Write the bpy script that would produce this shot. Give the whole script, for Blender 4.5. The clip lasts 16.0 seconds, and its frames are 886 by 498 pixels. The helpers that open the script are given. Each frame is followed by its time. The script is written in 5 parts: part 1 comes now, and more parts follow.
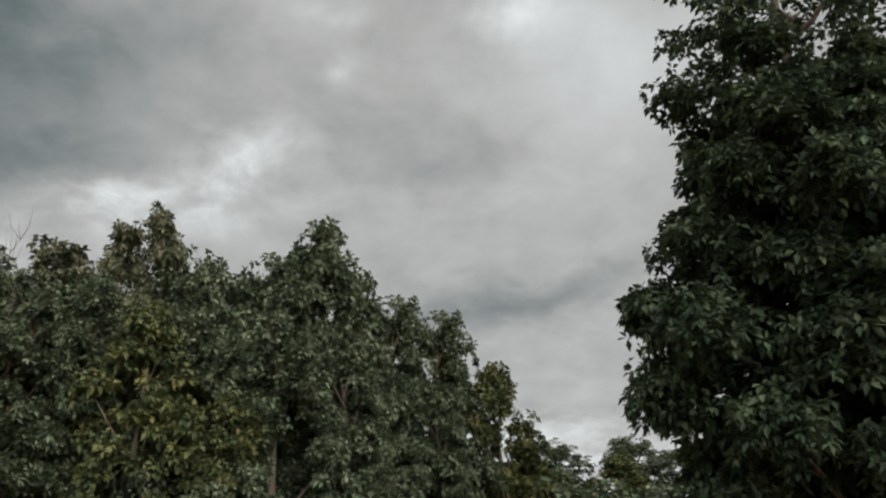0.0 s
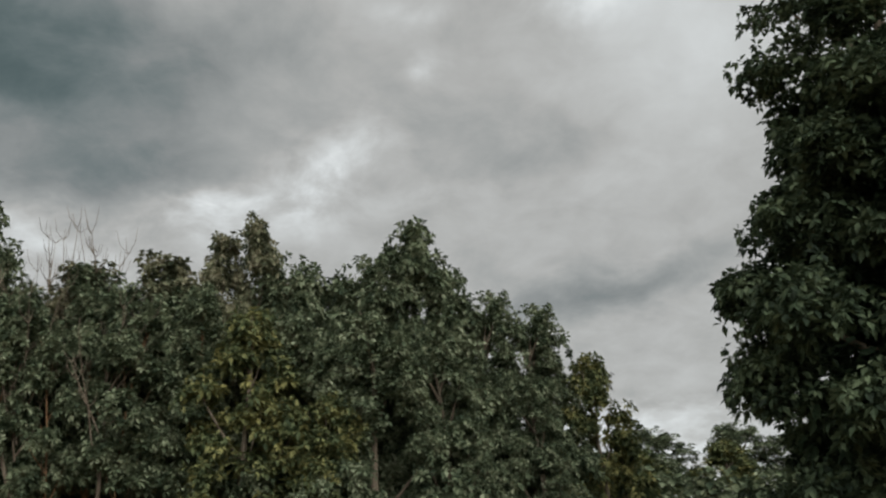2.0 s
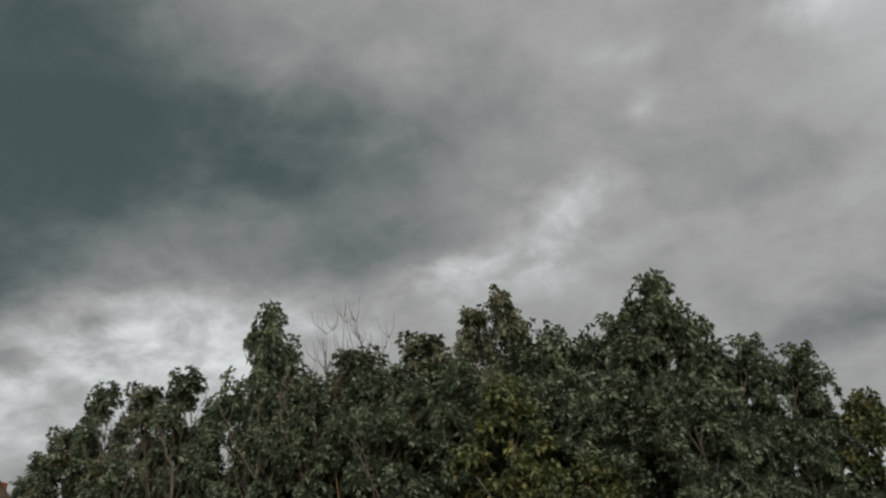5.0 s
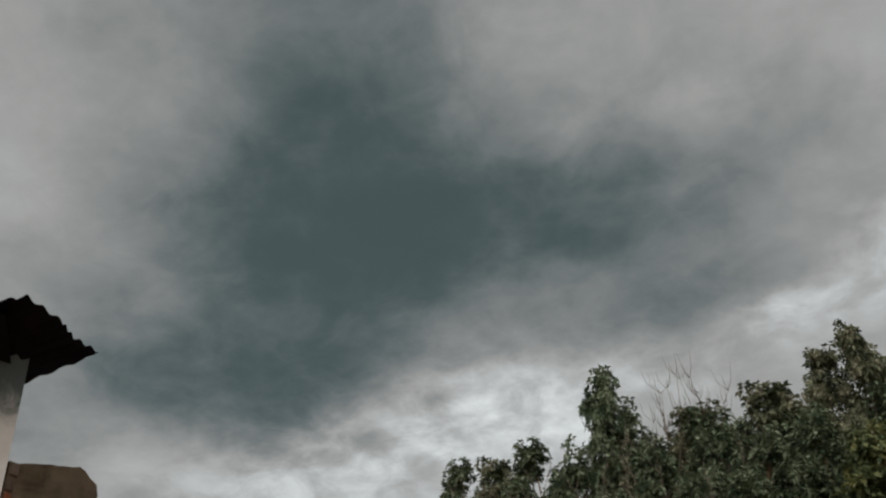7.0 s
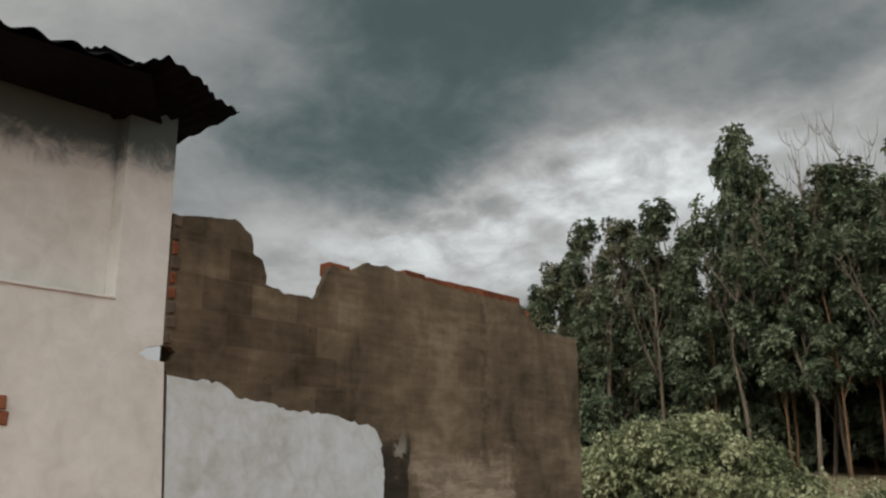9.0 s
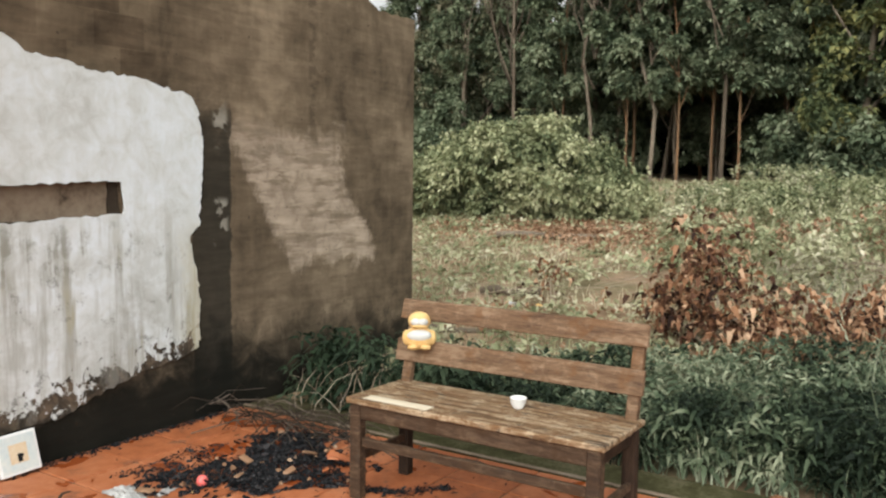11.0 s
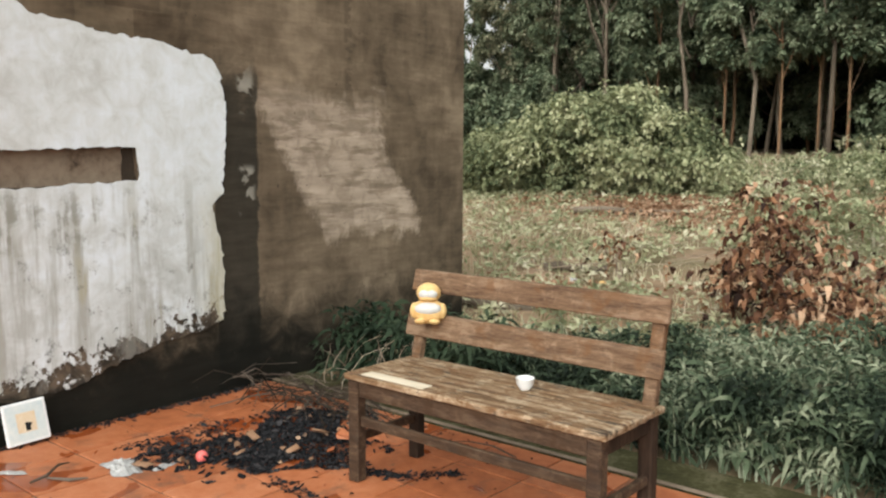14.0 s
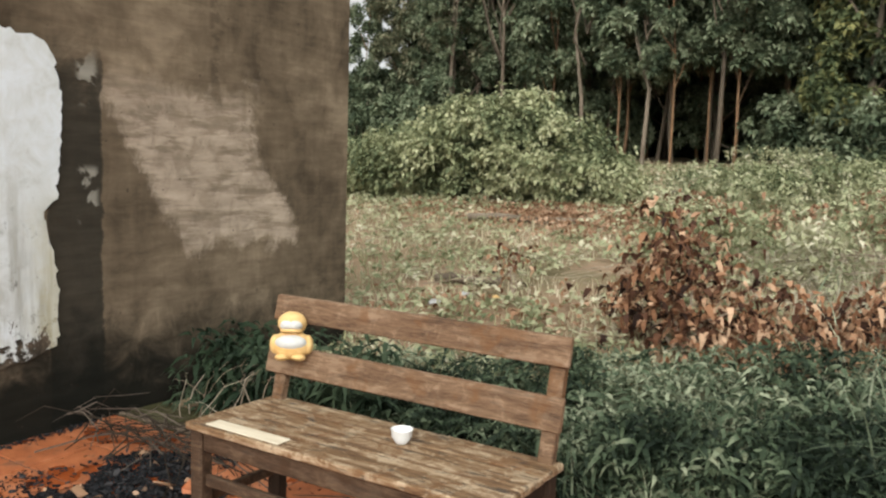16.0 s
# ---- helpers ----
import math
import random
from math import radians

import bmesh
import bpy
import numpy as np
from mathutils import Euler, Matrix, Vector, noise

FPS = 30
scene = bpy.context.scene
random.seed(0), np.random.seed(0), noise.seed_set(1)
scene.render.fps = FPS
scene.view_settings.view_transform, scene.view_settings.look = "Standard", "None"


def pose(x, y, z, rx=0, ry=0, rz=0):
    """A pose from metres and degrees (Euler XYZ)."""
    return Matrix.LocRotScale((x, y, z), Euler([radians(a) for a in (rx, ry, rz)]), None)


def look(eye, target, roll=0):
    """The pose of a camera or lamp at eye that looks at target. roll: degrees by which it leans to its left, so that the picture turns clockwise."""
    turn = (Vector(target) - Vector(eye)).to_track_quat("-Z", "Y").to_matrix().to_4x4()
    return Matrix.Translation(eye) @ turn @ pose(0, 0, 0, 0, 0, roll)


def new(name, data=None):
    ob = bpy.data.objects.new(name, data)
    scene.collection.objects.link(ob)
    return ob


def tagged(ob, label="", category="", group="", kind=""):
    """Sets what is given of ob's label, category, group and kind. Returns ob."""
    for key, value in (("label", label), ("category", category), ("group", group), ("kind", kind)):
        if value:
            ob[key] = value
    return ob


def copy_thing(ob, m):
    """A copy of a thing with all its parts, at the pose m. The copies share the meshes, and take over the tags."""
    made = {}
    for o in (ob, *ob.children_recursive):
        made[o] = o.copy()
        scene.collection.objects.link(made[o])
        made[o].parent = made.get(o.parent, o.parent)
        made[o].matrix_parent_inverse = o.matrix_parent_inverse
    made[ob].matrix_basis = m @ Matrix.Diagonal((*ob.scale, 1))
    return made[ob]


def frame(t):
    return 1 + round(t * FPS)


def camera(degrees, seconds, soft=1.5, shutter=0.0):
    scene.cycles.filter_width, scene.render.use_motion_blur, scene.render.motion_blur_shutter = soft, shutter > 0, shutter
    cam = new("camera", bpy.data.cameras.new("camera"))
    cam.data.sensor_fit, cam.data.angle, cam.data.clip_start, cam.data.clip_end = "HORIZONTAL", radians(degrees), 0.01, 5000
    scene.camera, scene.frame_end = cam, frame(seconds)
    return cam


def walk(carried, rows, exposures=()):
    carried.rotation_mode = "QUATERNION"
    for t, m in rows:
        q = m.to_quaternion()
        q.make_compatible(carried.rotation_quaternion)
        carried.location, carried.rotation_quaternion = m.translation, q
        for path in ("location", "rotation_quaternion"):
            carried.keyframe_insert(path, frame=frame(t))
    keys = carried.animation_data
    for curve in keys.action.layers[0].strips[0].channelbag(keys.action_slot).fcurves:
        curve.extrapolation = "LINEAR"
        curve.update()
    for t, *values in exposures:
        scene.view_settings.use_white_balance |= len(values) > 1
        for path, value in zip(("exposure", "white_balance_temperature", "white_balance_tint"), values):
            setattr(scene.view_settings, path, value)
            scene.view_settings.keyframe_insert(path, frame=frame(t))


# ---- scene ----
cam = camera(55.4, 16.0, soft=2.3)

PATH = [
    (0, (2.093, -1.917, 1.644), (2.558, -0.102, 2.343), -2.6),
    (0.5, (2.123, -1.948, 1.652), (2.544, -0.122, 2.352), -2.8),
    (1, (2.133, -1.99, 1.649), (2.498, -0.152, 2.349), -3.1),
    (1.5, (2.114, -2.054, 1.641), (2.422, -0.205, 2.339), -3.3),
    (2, (2.107, -2.106, 1.631), (2.364, -0.248, 2.326), -3.4),
    (2.5, (2.125, -2.121, 1.633), (2.331, -0.259, 2.331), -3.5),
    (3, (2.15, -2.16, 1.639), (2.299, -0.297, 2.351), -3.7),
    (3.2, (2.161, -2.203, 1.64), (2.281, -0.341, 2.36), -3.7),
    (5.3, (2.228, -2.947, 1.639), (1.829, -1.19, 2.508), -3.7),
    (5.5, (2.239, -2.997, 1.64), (1.767, -1.267, 2.527), -3.2),
    (6, (2.262, -3.053, 1.65), (1.621, -1.399, 2.575), -2.9),
    (6.5, (2.267, -3.056, 1.664), (1.46, -1.502, 2.631), -2.4),
    (7, (2.251, -3.039, 1.676), (1.313, -1.584, 2.678), -2.1),
    (7.5, (2.222, -3.049, 1.685), (1.186, -1.664, 2.69), -1.8),
    (8, (2.197, -3.055, 1.696), (1.067, -1.695, 2.63), -1.0),
    (8.5, (2.178, -3.048, 1.682), (0.954, -1.661, 2.441), -0.3),
    (9, (2.173, -3.03, 1.62), (0.878, -1.59, 2.119), -0.0),
    (9.4, (2.18, -3.008, 1.564), (0.87, -1.52, 1.83), 0.2),
    (9.5, (2.188, -3.002, 1.557), (0.881, -1.502, 1.762), 0.3),
    (10, (2.236, -2.96, 1.498), (0.98, -1.404, 1.458), 0.2),
    (10.2, (2.269, -2.943, 1.483), (1.046, -1.364, 1.371), 0.1),
    (12.3, (2.282, -2.535, 1.299), (1.327, -0.786, 1.123), 1.0),
    (12.5, (2.288, -2.523, 1.301), (1.317, -0.784, 1.122), 1.1),
    (13, (2.328, -2.457, 1.299), (1.272, -0.769, 1.11), 0.8),
    (13.5, (2.382, -2.372, 1.314), (1.216, -0.76, 1.108), 0.4),
    (14, (2.432, -2.305, 1.318), (1.159, -0.778, 1.101), 0.3),
    (14.5, (2.454, -2.273, 1.314), (1.11, -0.81, 1.085), 0.6),
    (15, (2.399, -2.185, 1.307), (1.064, -0.715, 1.071), 1.2),
    (15.5, (2.263, -1.998, 1.337), (1.024, -0.446, 1.102), 1.8),
    (16, (2.19, -1.849, 1.349), (1.113, -0.178, 1.137), 1.7),
]
walk(cam, [(t, look(eye, target, roll)) for t, eye, target, roll in PATH],
     [(0.0, 0.0), (3.2, -0.05), (5.3, -0.4), (8.4, -0.4), (9.0, -0.22), (9.5, 0.1), (10.2, 0.58), (12.3, 0.79), (16.0, 0.74)])

# ---------------------------------------------------------------- light
def nodes_of(idb):
    idb.use_nodes = True
    nt = idb.node_tree
    nt.nodes.clear()
    return nt


class NT:
    """Short way of writing node trees."""

    def __init__(self, nt):
        self.nt = nt

    def n(self, kind, ins=(), **props):
        node = self.nt.nodes.new(kind)
        if "operation" in props:
            node.operation = props["operation"]
        if "use_clamp" in props:
            node.use_clamp = props["use_clamp"]
        if "data_type" in props:
            node.data_type, node.blend_type = props["data_type"], props["blend_type"]
        if "interpolation_type" in props:
            node.interpolation_type = props["interpolation_type"]
        if "sky_type" in props:
            node.sky_type, node.sun_disc = props["sky_type"], False
            node.sun_elevation, node.sun_rotation = props["sun_elevation"], props["sun_rotation"]
        for k, v in (ins.items() if isinstance(ins, dict) else enumerate(ins)):
            if v is None:
                continue
            if isinstance(v, bpy.types.NodeSocket):
                self.nt.links.new(v, node.inputs[k])
            else:
                node.inputs[k].default_value = v
        return node

    def math(self, op, a, b=None, c=None, clamp=False):
        return self.n("ShaderNodeMath", (a, b, c), operation=op, use_clamp=clamp).outputs[0]

    def vmath(self, op, a, b=None):
        return self.n("ShaderNodeVectorMath", (a, b), operation=op)

    def mix(self, f, a, b, blend="MIX"):
        node = self.n("ShaderNodeMix", data_type="RGBA", blend_type=blend)
        for sock, v in ((node.inputs[0], f), (node.inputs[6], a), (node.inputs[7], b)):
            if isinstance(v, bpy.types.NodeSocket):
                self.nt.links.new(v, sock)
            else:
                sock.default_value = v
        return node.outputs[2]

    def noise(self, vec, scale, detail=4.0, rough=0.55, dist=0.0):
        return self.n("ShaderNodeTexNoise", {"Vector": vec, "Scale": scale, "Detail": detail, "Roughness": rough, "Distortion": dist}).outputs[0]

    def ramp(self, f, stops):
        node = self.n("ShaderNodeValToRGB", (f,))
        el = node.color_ramp.elements
        while len(el) < len(stops):
            el.new(0.5)
        for e, (p, c) in zip(el, stops):
            e.position, e.color = p, c if len(c) == 4 else (*c, 1)
        return node.outputs[0]

    def step(self, f, lo, hi, a=0.0, b=1.0):
        return self.n("ShaderNodeMapRange", (f, lo, hi, a, b), interpolation_type="SMOOTHSTEP").outputs[0]


def g(v):
    return (v, v, v, 1)


def build_sky():
    """Heavy grey cloud: dark banks and bright rifts over a clear sky that hardly shows, brighter towards the hidden sun."""
    world = bpy.data.worlds.new("overcast_sky")
    scene.world = world
    w = NT(nodes_of(world))
    co = w.n("ShaderNodeTexCoord").outputs["Generated"]
    sep = w.n("ShaderNodeSeparateXYZ", (co,))
    up = w.math("MAXIMUM", sep.outputs[2], 0.0)
    flat = w.math("ADD", up, 0.35)
    px, py = w.math("DIVIDE", sep.outputs[0], flat), w.math("DIVIDE", sep.outputs[1], flat)
    plane = w.n("ShaderNodeCombineXYZ", (px, py, 0.0)).outputs[0]
    warp = w.n("ShaderNodeTexNoise", {"Vector": plane, "Scale": 3.2, "Detail": 5.0, "Roughness": 0.6}).outputs[1]
    warp = w.vmath("SUBTRACT", warp, (0.5, 0.5, 0.5)).outputs[0]
    warp = w.n("ShaderNodeVectorMath", (warp,), operation="SCALE")
    warp.inputs[3].default_value = 0.15
    bent = w.vmath("NORMALIZE", w.vmath("ADD", co, warp.outputs[0]).outputs[0]).outputs[0]
    fine = w.noise(plane, 3.6, 6.0, 0.57, 0.2)
    puff = w.noise(plane, 9.5, 6.0, 0.6, 0.35)
    tone = w.math("MULTIPLY_ADD", w.math("SUBTRACT", fine, 0.5), 0.30, 0.475)
    tone = w.math("MULTIPLY_ADD", w.math("SUBTRACT", puff, 0.5), 0.22, tone)
    broken = w.step(w.math("ADD", w.math("MULTIPLY", fine, 0.5), w.math("MULTIPLY", puff, 0.5)), 0.38, 0.60, 0.45, 1.35)
    for az, el, wide, high, tilt, k in BANKS + RIFTS:
        a_, e_, t_ = radians(az), radians(el), radians(tilt)
        n_ = Vector((math.sin(a_) * math.cos(e_), math.cos(a_) * math.cos(e_), math.sin(e_)))
        r_ = Vector((math.cos(a_), -math.sin(a_), 0.0))
        u_ = r_.cross(n_)
        along = (r_ * math.cos(t_) + u_ * math.sin(t_)) / math.sin(radians(wide))
        across = (u_ * math.cos(t_) - r_ * math.sin(t_)) / math.sin(radians(high))
        da, db = w.vmath("DOT_PRODUCT", bent, along).outputs[1], w.vmath("DOT_PRODUCT", bent, across).outputs[1]
        q = w.math("MULTIPLY_ADD", da, da, w.math("MULTIPLY", db, db))
        lobe = w.math("POWER", 0.42, q)
        if k > 0 and high < 4:
            lobe = w.math("MULTIPLY", lobe, broken)
        tone = w.math("MULTIPLY_ADD", lobe, k, tone)
    tone = w.math("SMOOTH_MAX", tone, 0.115, 0.09)
    # thinner cloud round the sun
    dot = w.vmath("DOT_PRODUCT", co, SUN_WAY).outputs[1]
    tone = w.math("MULTIPLY", tone, w.step(dot, 0.25, 1.0, 1.0, 4.5))
    tint = w.ramp(tone, [(0.11, (0.70, 1.0, 1.0)), (0.19, (0.83, 1.0, 1.0)), (0.27, (0.935, 1.0, 0.99)), (0.45, (0.99, 1.0, 0.97)), (0.7, (0.96, 1.0, 1.0))])
    cloud = w.vmath("MULTIPLY", tint, w.n("ShaderNodeCombineXYZ", (tone, tone, tone)).outputs[0]).outputs[0]
    clear = w.n("ShaderNodeTexSky", sky_type="NISHITA", sun_disc=False, sun_elevation=radians(SUN_EL), sun_rotation=radians(SUN_AZ))
    clear = w.n("ShaderNodeVectorMath", (clear.outputs[0],), operation="SCALE")
    clear.inputs[3].default_value = 0.06
    col = w.mix(0.94, clear.outputs[0], cloud)
    bg = w.n("ShaderNodeBackground", (col, 1.0))
    out = w.n("ShaderNodeOutputWorld", (bg.outputs[0],))


SUN_EL, SUN_AZ = 30.0, 166.0
SUN_WAY = Vector((math.cos(radians(SUN_EL)) * math.sin(radians(SUN_AZ)), math.cos(radians(SUN_EL)) * math.cos(radians(SUN_AZ)), math.sin(radians(SUN_EL))))
# cloud banks and rifts: bearing, height, half width and half height in degrees, tilt, change of tone
BANKS = [
    (-41.5, 31.6, 16.0, 12.5, 3, -0.26),
    (-14.0, 32.0, 10.5, 7.0, 7, -0.14),
    (-26.8, 30.5, 11.0, 6.5, -5, -0.17),
    (-43.8, 46.3, 11.5, 10.8, 6, -0.17),
    (-50.9, 19.9, 11.5, 4.3, 4, -0.2),
    (-43.5, 28.4, 8.0, 7.5, 4, -0.08),
    (14.0, 25.2, 6.8, 1.7, 14, -0.1),
    (4.6, 29.1, 4.9, 1.7, -4, -0.07),
    (18.7, 16.4, 10.7, 1.8, 7, -0.19),
    (21.2, 9.5, 9.0, 0.8, -4, -0.05),
    (-13.0, 25.1, 6.2, 2.2, 12, -0.1),
]
RIFTS = [
    (-66.5, 35.9, 3.7, 10.0, 19, 0.08),
    (-28.6, 18.7, 9.0, 2.1, 6, 0.42),
    (-40.4, 14.9, 9.5, 2.6, 8, 0.36),
    (-0.8, 25.7, 4.4, 1.6, 34, 0.36),
    (-8.2, 23.0, 3.0, 1.3, 32, 0.36),
    (5.0, 23.6, 5.7, 1.3, 6, 0.06),
    (7.2, 31.7, 0.9, 0.7, -5, 0.17),
    (20.8, 35.5, 3.2, 1.6, -13, 0.26),
    (6.5, 35.8, 3.0, 1.1, -5, 0.09),
    (28.4, 30.5, 5.6, 5.4, 5, 0.16),
    (19.1, 7.2, 9.3, 1.6, -6, 0.24),
    (-28.7, 43.8, 2.6, 1.9, 15, 0.08),
    (-10.4, 38.2, 5.4, 2.2, -6, 0.05),
    (-20.5, 37.3, 1.7, 2.2, -10, 0.05),
    (-20.0, 20.2, 7.0, 1.4, 5, 0.1),
]
build_sky()
sun = new("sun", bpy.data.lights.new("sun", "SUN"))
sun.data.energy, sun.data.angle, sun.data.color = 1.25, radians(25), (1.0, 0.96, 0.9)
sun.matrix_world = look(SUN_WAY * 40, (0, 0, 0))


# ---------------------------------------------------------------- materials
def material(name, rough=0.8, metal=0.0, spec=0.3):
    m = bpy.data.materials.new(name)
    w = NT(nodes_of(m))
    b = w.n("ShaderNodeBsdfPrincipled", {"Roughness": rough, "Metallic": metal, "Specular IOR Level": spec})
    w.n("ShaderNodeOutputMaterial", (b.outputs[0],))
    return m, w, b


def put(w, b, name, sock):
    w.nt.links.new(sock, b.inputs[name])


def bump(w, b, height, strength=0.5, distance=0.01):
    put(w, b, "Normal", w.n("ShaderNodeBump", {"Strength": strength, "Distance": distance, "Height": height}).outputs[0])


def worn(name, cols, scale=6.0, fine=60.0, rough=0.8, spec=0.3, bump_d=0.004, stretch=(1, 1, 1), per="none", metal=0.0):
    """A surface whose colour wanders between the given ones at two scales."""
    m, w, b = material(name, rough, metal, spec)
    co = w.n("ShaderNodeTexCoord").outputs["Object"]
    co = w.n("ShaderNodeMapping", {0: co, 3: stretch}).outputs[0]
    big, small = w.noise(co, scale, 5.0, 0.6, 0.4), w.noise(co, fine, 4.0, 0.6)
    f = w.math("ADD", w.math("MULTIPLY", big, 0.65), w.math("MULTIPLY", small, 0.35))
    if per == "object":
        f = w.math("ADD", f, w.math("MULTIPLY", w.math("SUBTRACT", w.n("ShaderNodeObjectInfo").outputs["Random"], 0.5), 0.25))
    if per == "island":
        f = w.math("ADD", w.math("MULTIPLY", f, 0.3), w.math("MULTIPLY", w.n("ShaderNodeNewGeometry").outputs["Random Per Island"], 0.7))
    n = len(cols)
    lo, hi = (0.3, 0.7) if per != "island" else (0.1, 0.9)
    put(w, b, "Base Color", w.ramp(f, [(lo + (hi - lo) * i / max(1, n - 1), c) for i, c in enumerate(cols)]))
    if bump_d:
        bump(w, b, f, 0.6, bump_d)
    return m


def leafy(name, cols, rough=0.55, through_=0.25, own=0.45):
    """Leaves: each one its own tone, a little light through them."""
    m, w, b = material(name, rough, 0.0, 0.12)
    r = w.n("ShaderNodeNewGeometry").outputs["Random Per Island"]
    co = w.n("ShaderNodeTexCoord").outputs["Object"]
    patch = w.noise(co, 1.5, 3.0, 0.6)
    f = w.math("ADD", w.math("MULTIPLY", r, own), w.math("MULTIPLY", w.step(patch, 0.35, 0.65), 1.0 - own))
    n = len(cols)
    col = w.ramp(f, [(0.1 + 0.8 * i / (n - 1), c) for i, c in enumerate(cols)])
    put(w, b, "Base Color", col)
    tr = w.n("ShaderNodeBsdfTranslucent", (col,))
    mixs = w.n("ShaderNodeMixShader", (through_, b.outputs[0], tr.outputs[0]))
    out = [n_ for n_ in w.nt.nodes if n_.bl_idname == "ShaderNodeOutputMaterial"][0]
    w.nt.links.new(mixs.outputs[0], out.inputs[0])
    return m


def wet_terracotta():
    m, w, b = material("terracotta", 0.5, 0, 0.35)
    geo = w.n("ShaderNodeNewGeometry").outputs["Position"]
    big, mid, fine = w.noise(geo, 2.6, 3, 0.5, 0.8), w.noise(geo, 12, 5, 0.65), w.noise(geo, 90, 4, 0.6)
    own = w.n("ShaderNodeObjectInfo").outputs["Random"]
    f = w.math("ADD", w.math("MULTIPLY", mid, 0.6), w.math("ADD", w.math("MULTIPLY", fine, 0.25), w.math("MULTIPLY", own, 0.18)))
    col = w.ramp(f, [(0.32, (0.23, 0.066, 0.022)), (0.5, (0.36, 0.112, 0.04)), (0.7, (0.45, 0.175, 0.08))])
    wet = w.step(big, 0.565, 0.59)
    col = w.mix(w.math("MULTIPLY", wet, 0.75), col, (0.22, 0.042, 0.007, 1))
    dirt = w.step(w.noise(geo, 5, 6, 0.7, 0.3), 0.52, 0.68)
    col = w.mix(w.math("MULTIPLY", dirt, 0.6), col, (0.10, 0.055, 0.035, 1))
    put(w, b, "Base Color", col)
    put(w, b, "Roughness", w.step(wet, 0.0, 1.0, 0.62, 0.16))
    bump(w, b, w.math("ADD", mid, fine), 0.3, 0.0015)
    return m


TERRACOTTA = wet_terracotta()
MORTAR = worn("dirty_mortar", [(0.06, 0.045, 0.035), (0.16, 0.12, 0.09)], 8, 90, 0.9, 0.1)


def peeling_wood(name, deep, base, pale, amount, dirt=0.85):
    """Grey-brown boards with long grain, black grime in the grain and pale worn flakes."""
    m, w, b = material(name, 0.78, 0, 0.25)
    co = w.n("ShaderNodeTexCoord").outputs["Object"]
    long_ = w.n("ShaderNodeMapping", {0: co, 3: (0.45, 3.2, 3.2)}).outputs[0]
    grain, fine, blot = w.noise(long_, 9, 6, 0.7, 0.3), w.noise(long_, 60, 4, 0.6), w.noise(co, 15, 6, 0.7, 0.8)
    col = w.ramp(w.math("ADD", w.math("MULTIPLY", grain, 0.7), w.math("MULTIPLY", fine, 0.3)), [(0.36, deep), (0.5, base), (0.64, tuple(0.5 * (p + q) for p, q in zip(base, pale)))])
    flake = w.step(w.math("ADD", w.math("MULTIPLY", grain, 0.35), w.math("MULTIPLY", blot, 0.65)), 0.49, 0.58)
    col = w.mix(w.math("MULTIPLY", flake, amount), col, (*pale, 1))
    rust = w.step(w.noise(co, 8, 4, 0.6, 0.8), 0.54, 0.66)
    col = w.mix(w.math("MULTIPLY", rust, 0.55), col, (deep[0] * 2.2, deep[1] * 1.8, deep[2] * 1.1, 1))
    grime = w.step(w.math("ADD", w.math("MULTIPLY", w.noise(long_, 14, 5, 0.7, 0.5), 0.6), w.math("MULTIPLY", blot, 0.4)), 0.51, 0.62)
    col = w.mix(w.math("MULTIPLY", grime, dirt), col, (0.03, 0.02, 0.014, 1))
    put(w, b, "Base Color", col)
    bump(w, b, w.math("ADD", grain, w.math("MULTIPLY", fine, 0.5)), 0.7, 0.004)
    return m


SEAT_WOOD = peeling_wood("peeling_wood", (0.055, 0.027, 0.012), (0.165, 0.096, 0.047), (0.42, 0.32, 0.21), 0.75, 0.92)
WOOD = peeling_wood("weathered_wood", (0.055, 0.029, 0.015), (0.13, 0.075, 0.041), (0.28, 0.19, 0.122), 0.4, 0.4)
# bench frame and legs: shade below the seat is put into these wood colours
FRAME_WOOD = peeling_wood("shaded_brown_wood", (0.018, 0.010, 0.006), (0.05, 0.028, 0.015), (0.14, 0.092, 0.056), 0.3, 0.6)
SHADED_WOOD = worn("shaded_wood", [(0.008, 0.005, 0.003), (0.026, 0.015, 0.009), (0.07, 0.042, 0.025)], 5, 40, 0.75, 0.2, 0.003, (2.0, 2.0, 0.4))
CHAR = worn("charcoal", [(0.004, 0.004, 0.005), (0.008, 0.008, 0.009), (0.018, 0.018, 0.019), (0.06, 0.055, 0.055)], 20, 120, 0.8, 0.12, 0.0, per="island")
SOIL = worn("reddish_soil", [(0.09, 0.08, 0.04), (0.17, 0.135, 0.08), (0.27, 0.185, 0.12), (0.40, 0.27, 0.18)], 0.9, 14, 0.95, 0.05, 0.04)
BARK = worn("pale_bark", [(0.045, 0.035, 0.026), (0.11, 0.086, 0.062), (0.22, 0.18, 0.135)], 2.5, 18, 0.9, 0.1, 0.01, (1, 1, 0.25), per="object")
ORANGE_BARK = worn("tapped_bark", [(0.05, 0.034, 0.023), (0.15, 0.09, 0.05), (0.30, 0.165, 0.085)], 2.5, 18, 0.9, 0.1, 0.01, (1, 1, 0.25), per="object")
# near-black tin: the backlit underside's shadow is painted into the colour
ROOF_TIN = worn("shaded_tin", [(0.004, 0.004, 0.005), (0.008, 0.008, 0.009), (0.014, 0.013, 0.012)], 3, 30, 0.85, 0.04, 0.002)
BRICK = worn("broken_brick", [(0.10, 0.035, 0.02), (0.20, 0.07, 0.035), (0.28, 0.115, 0.06)], 8, 60, 0.9, 0.1, 0.004, per="object")
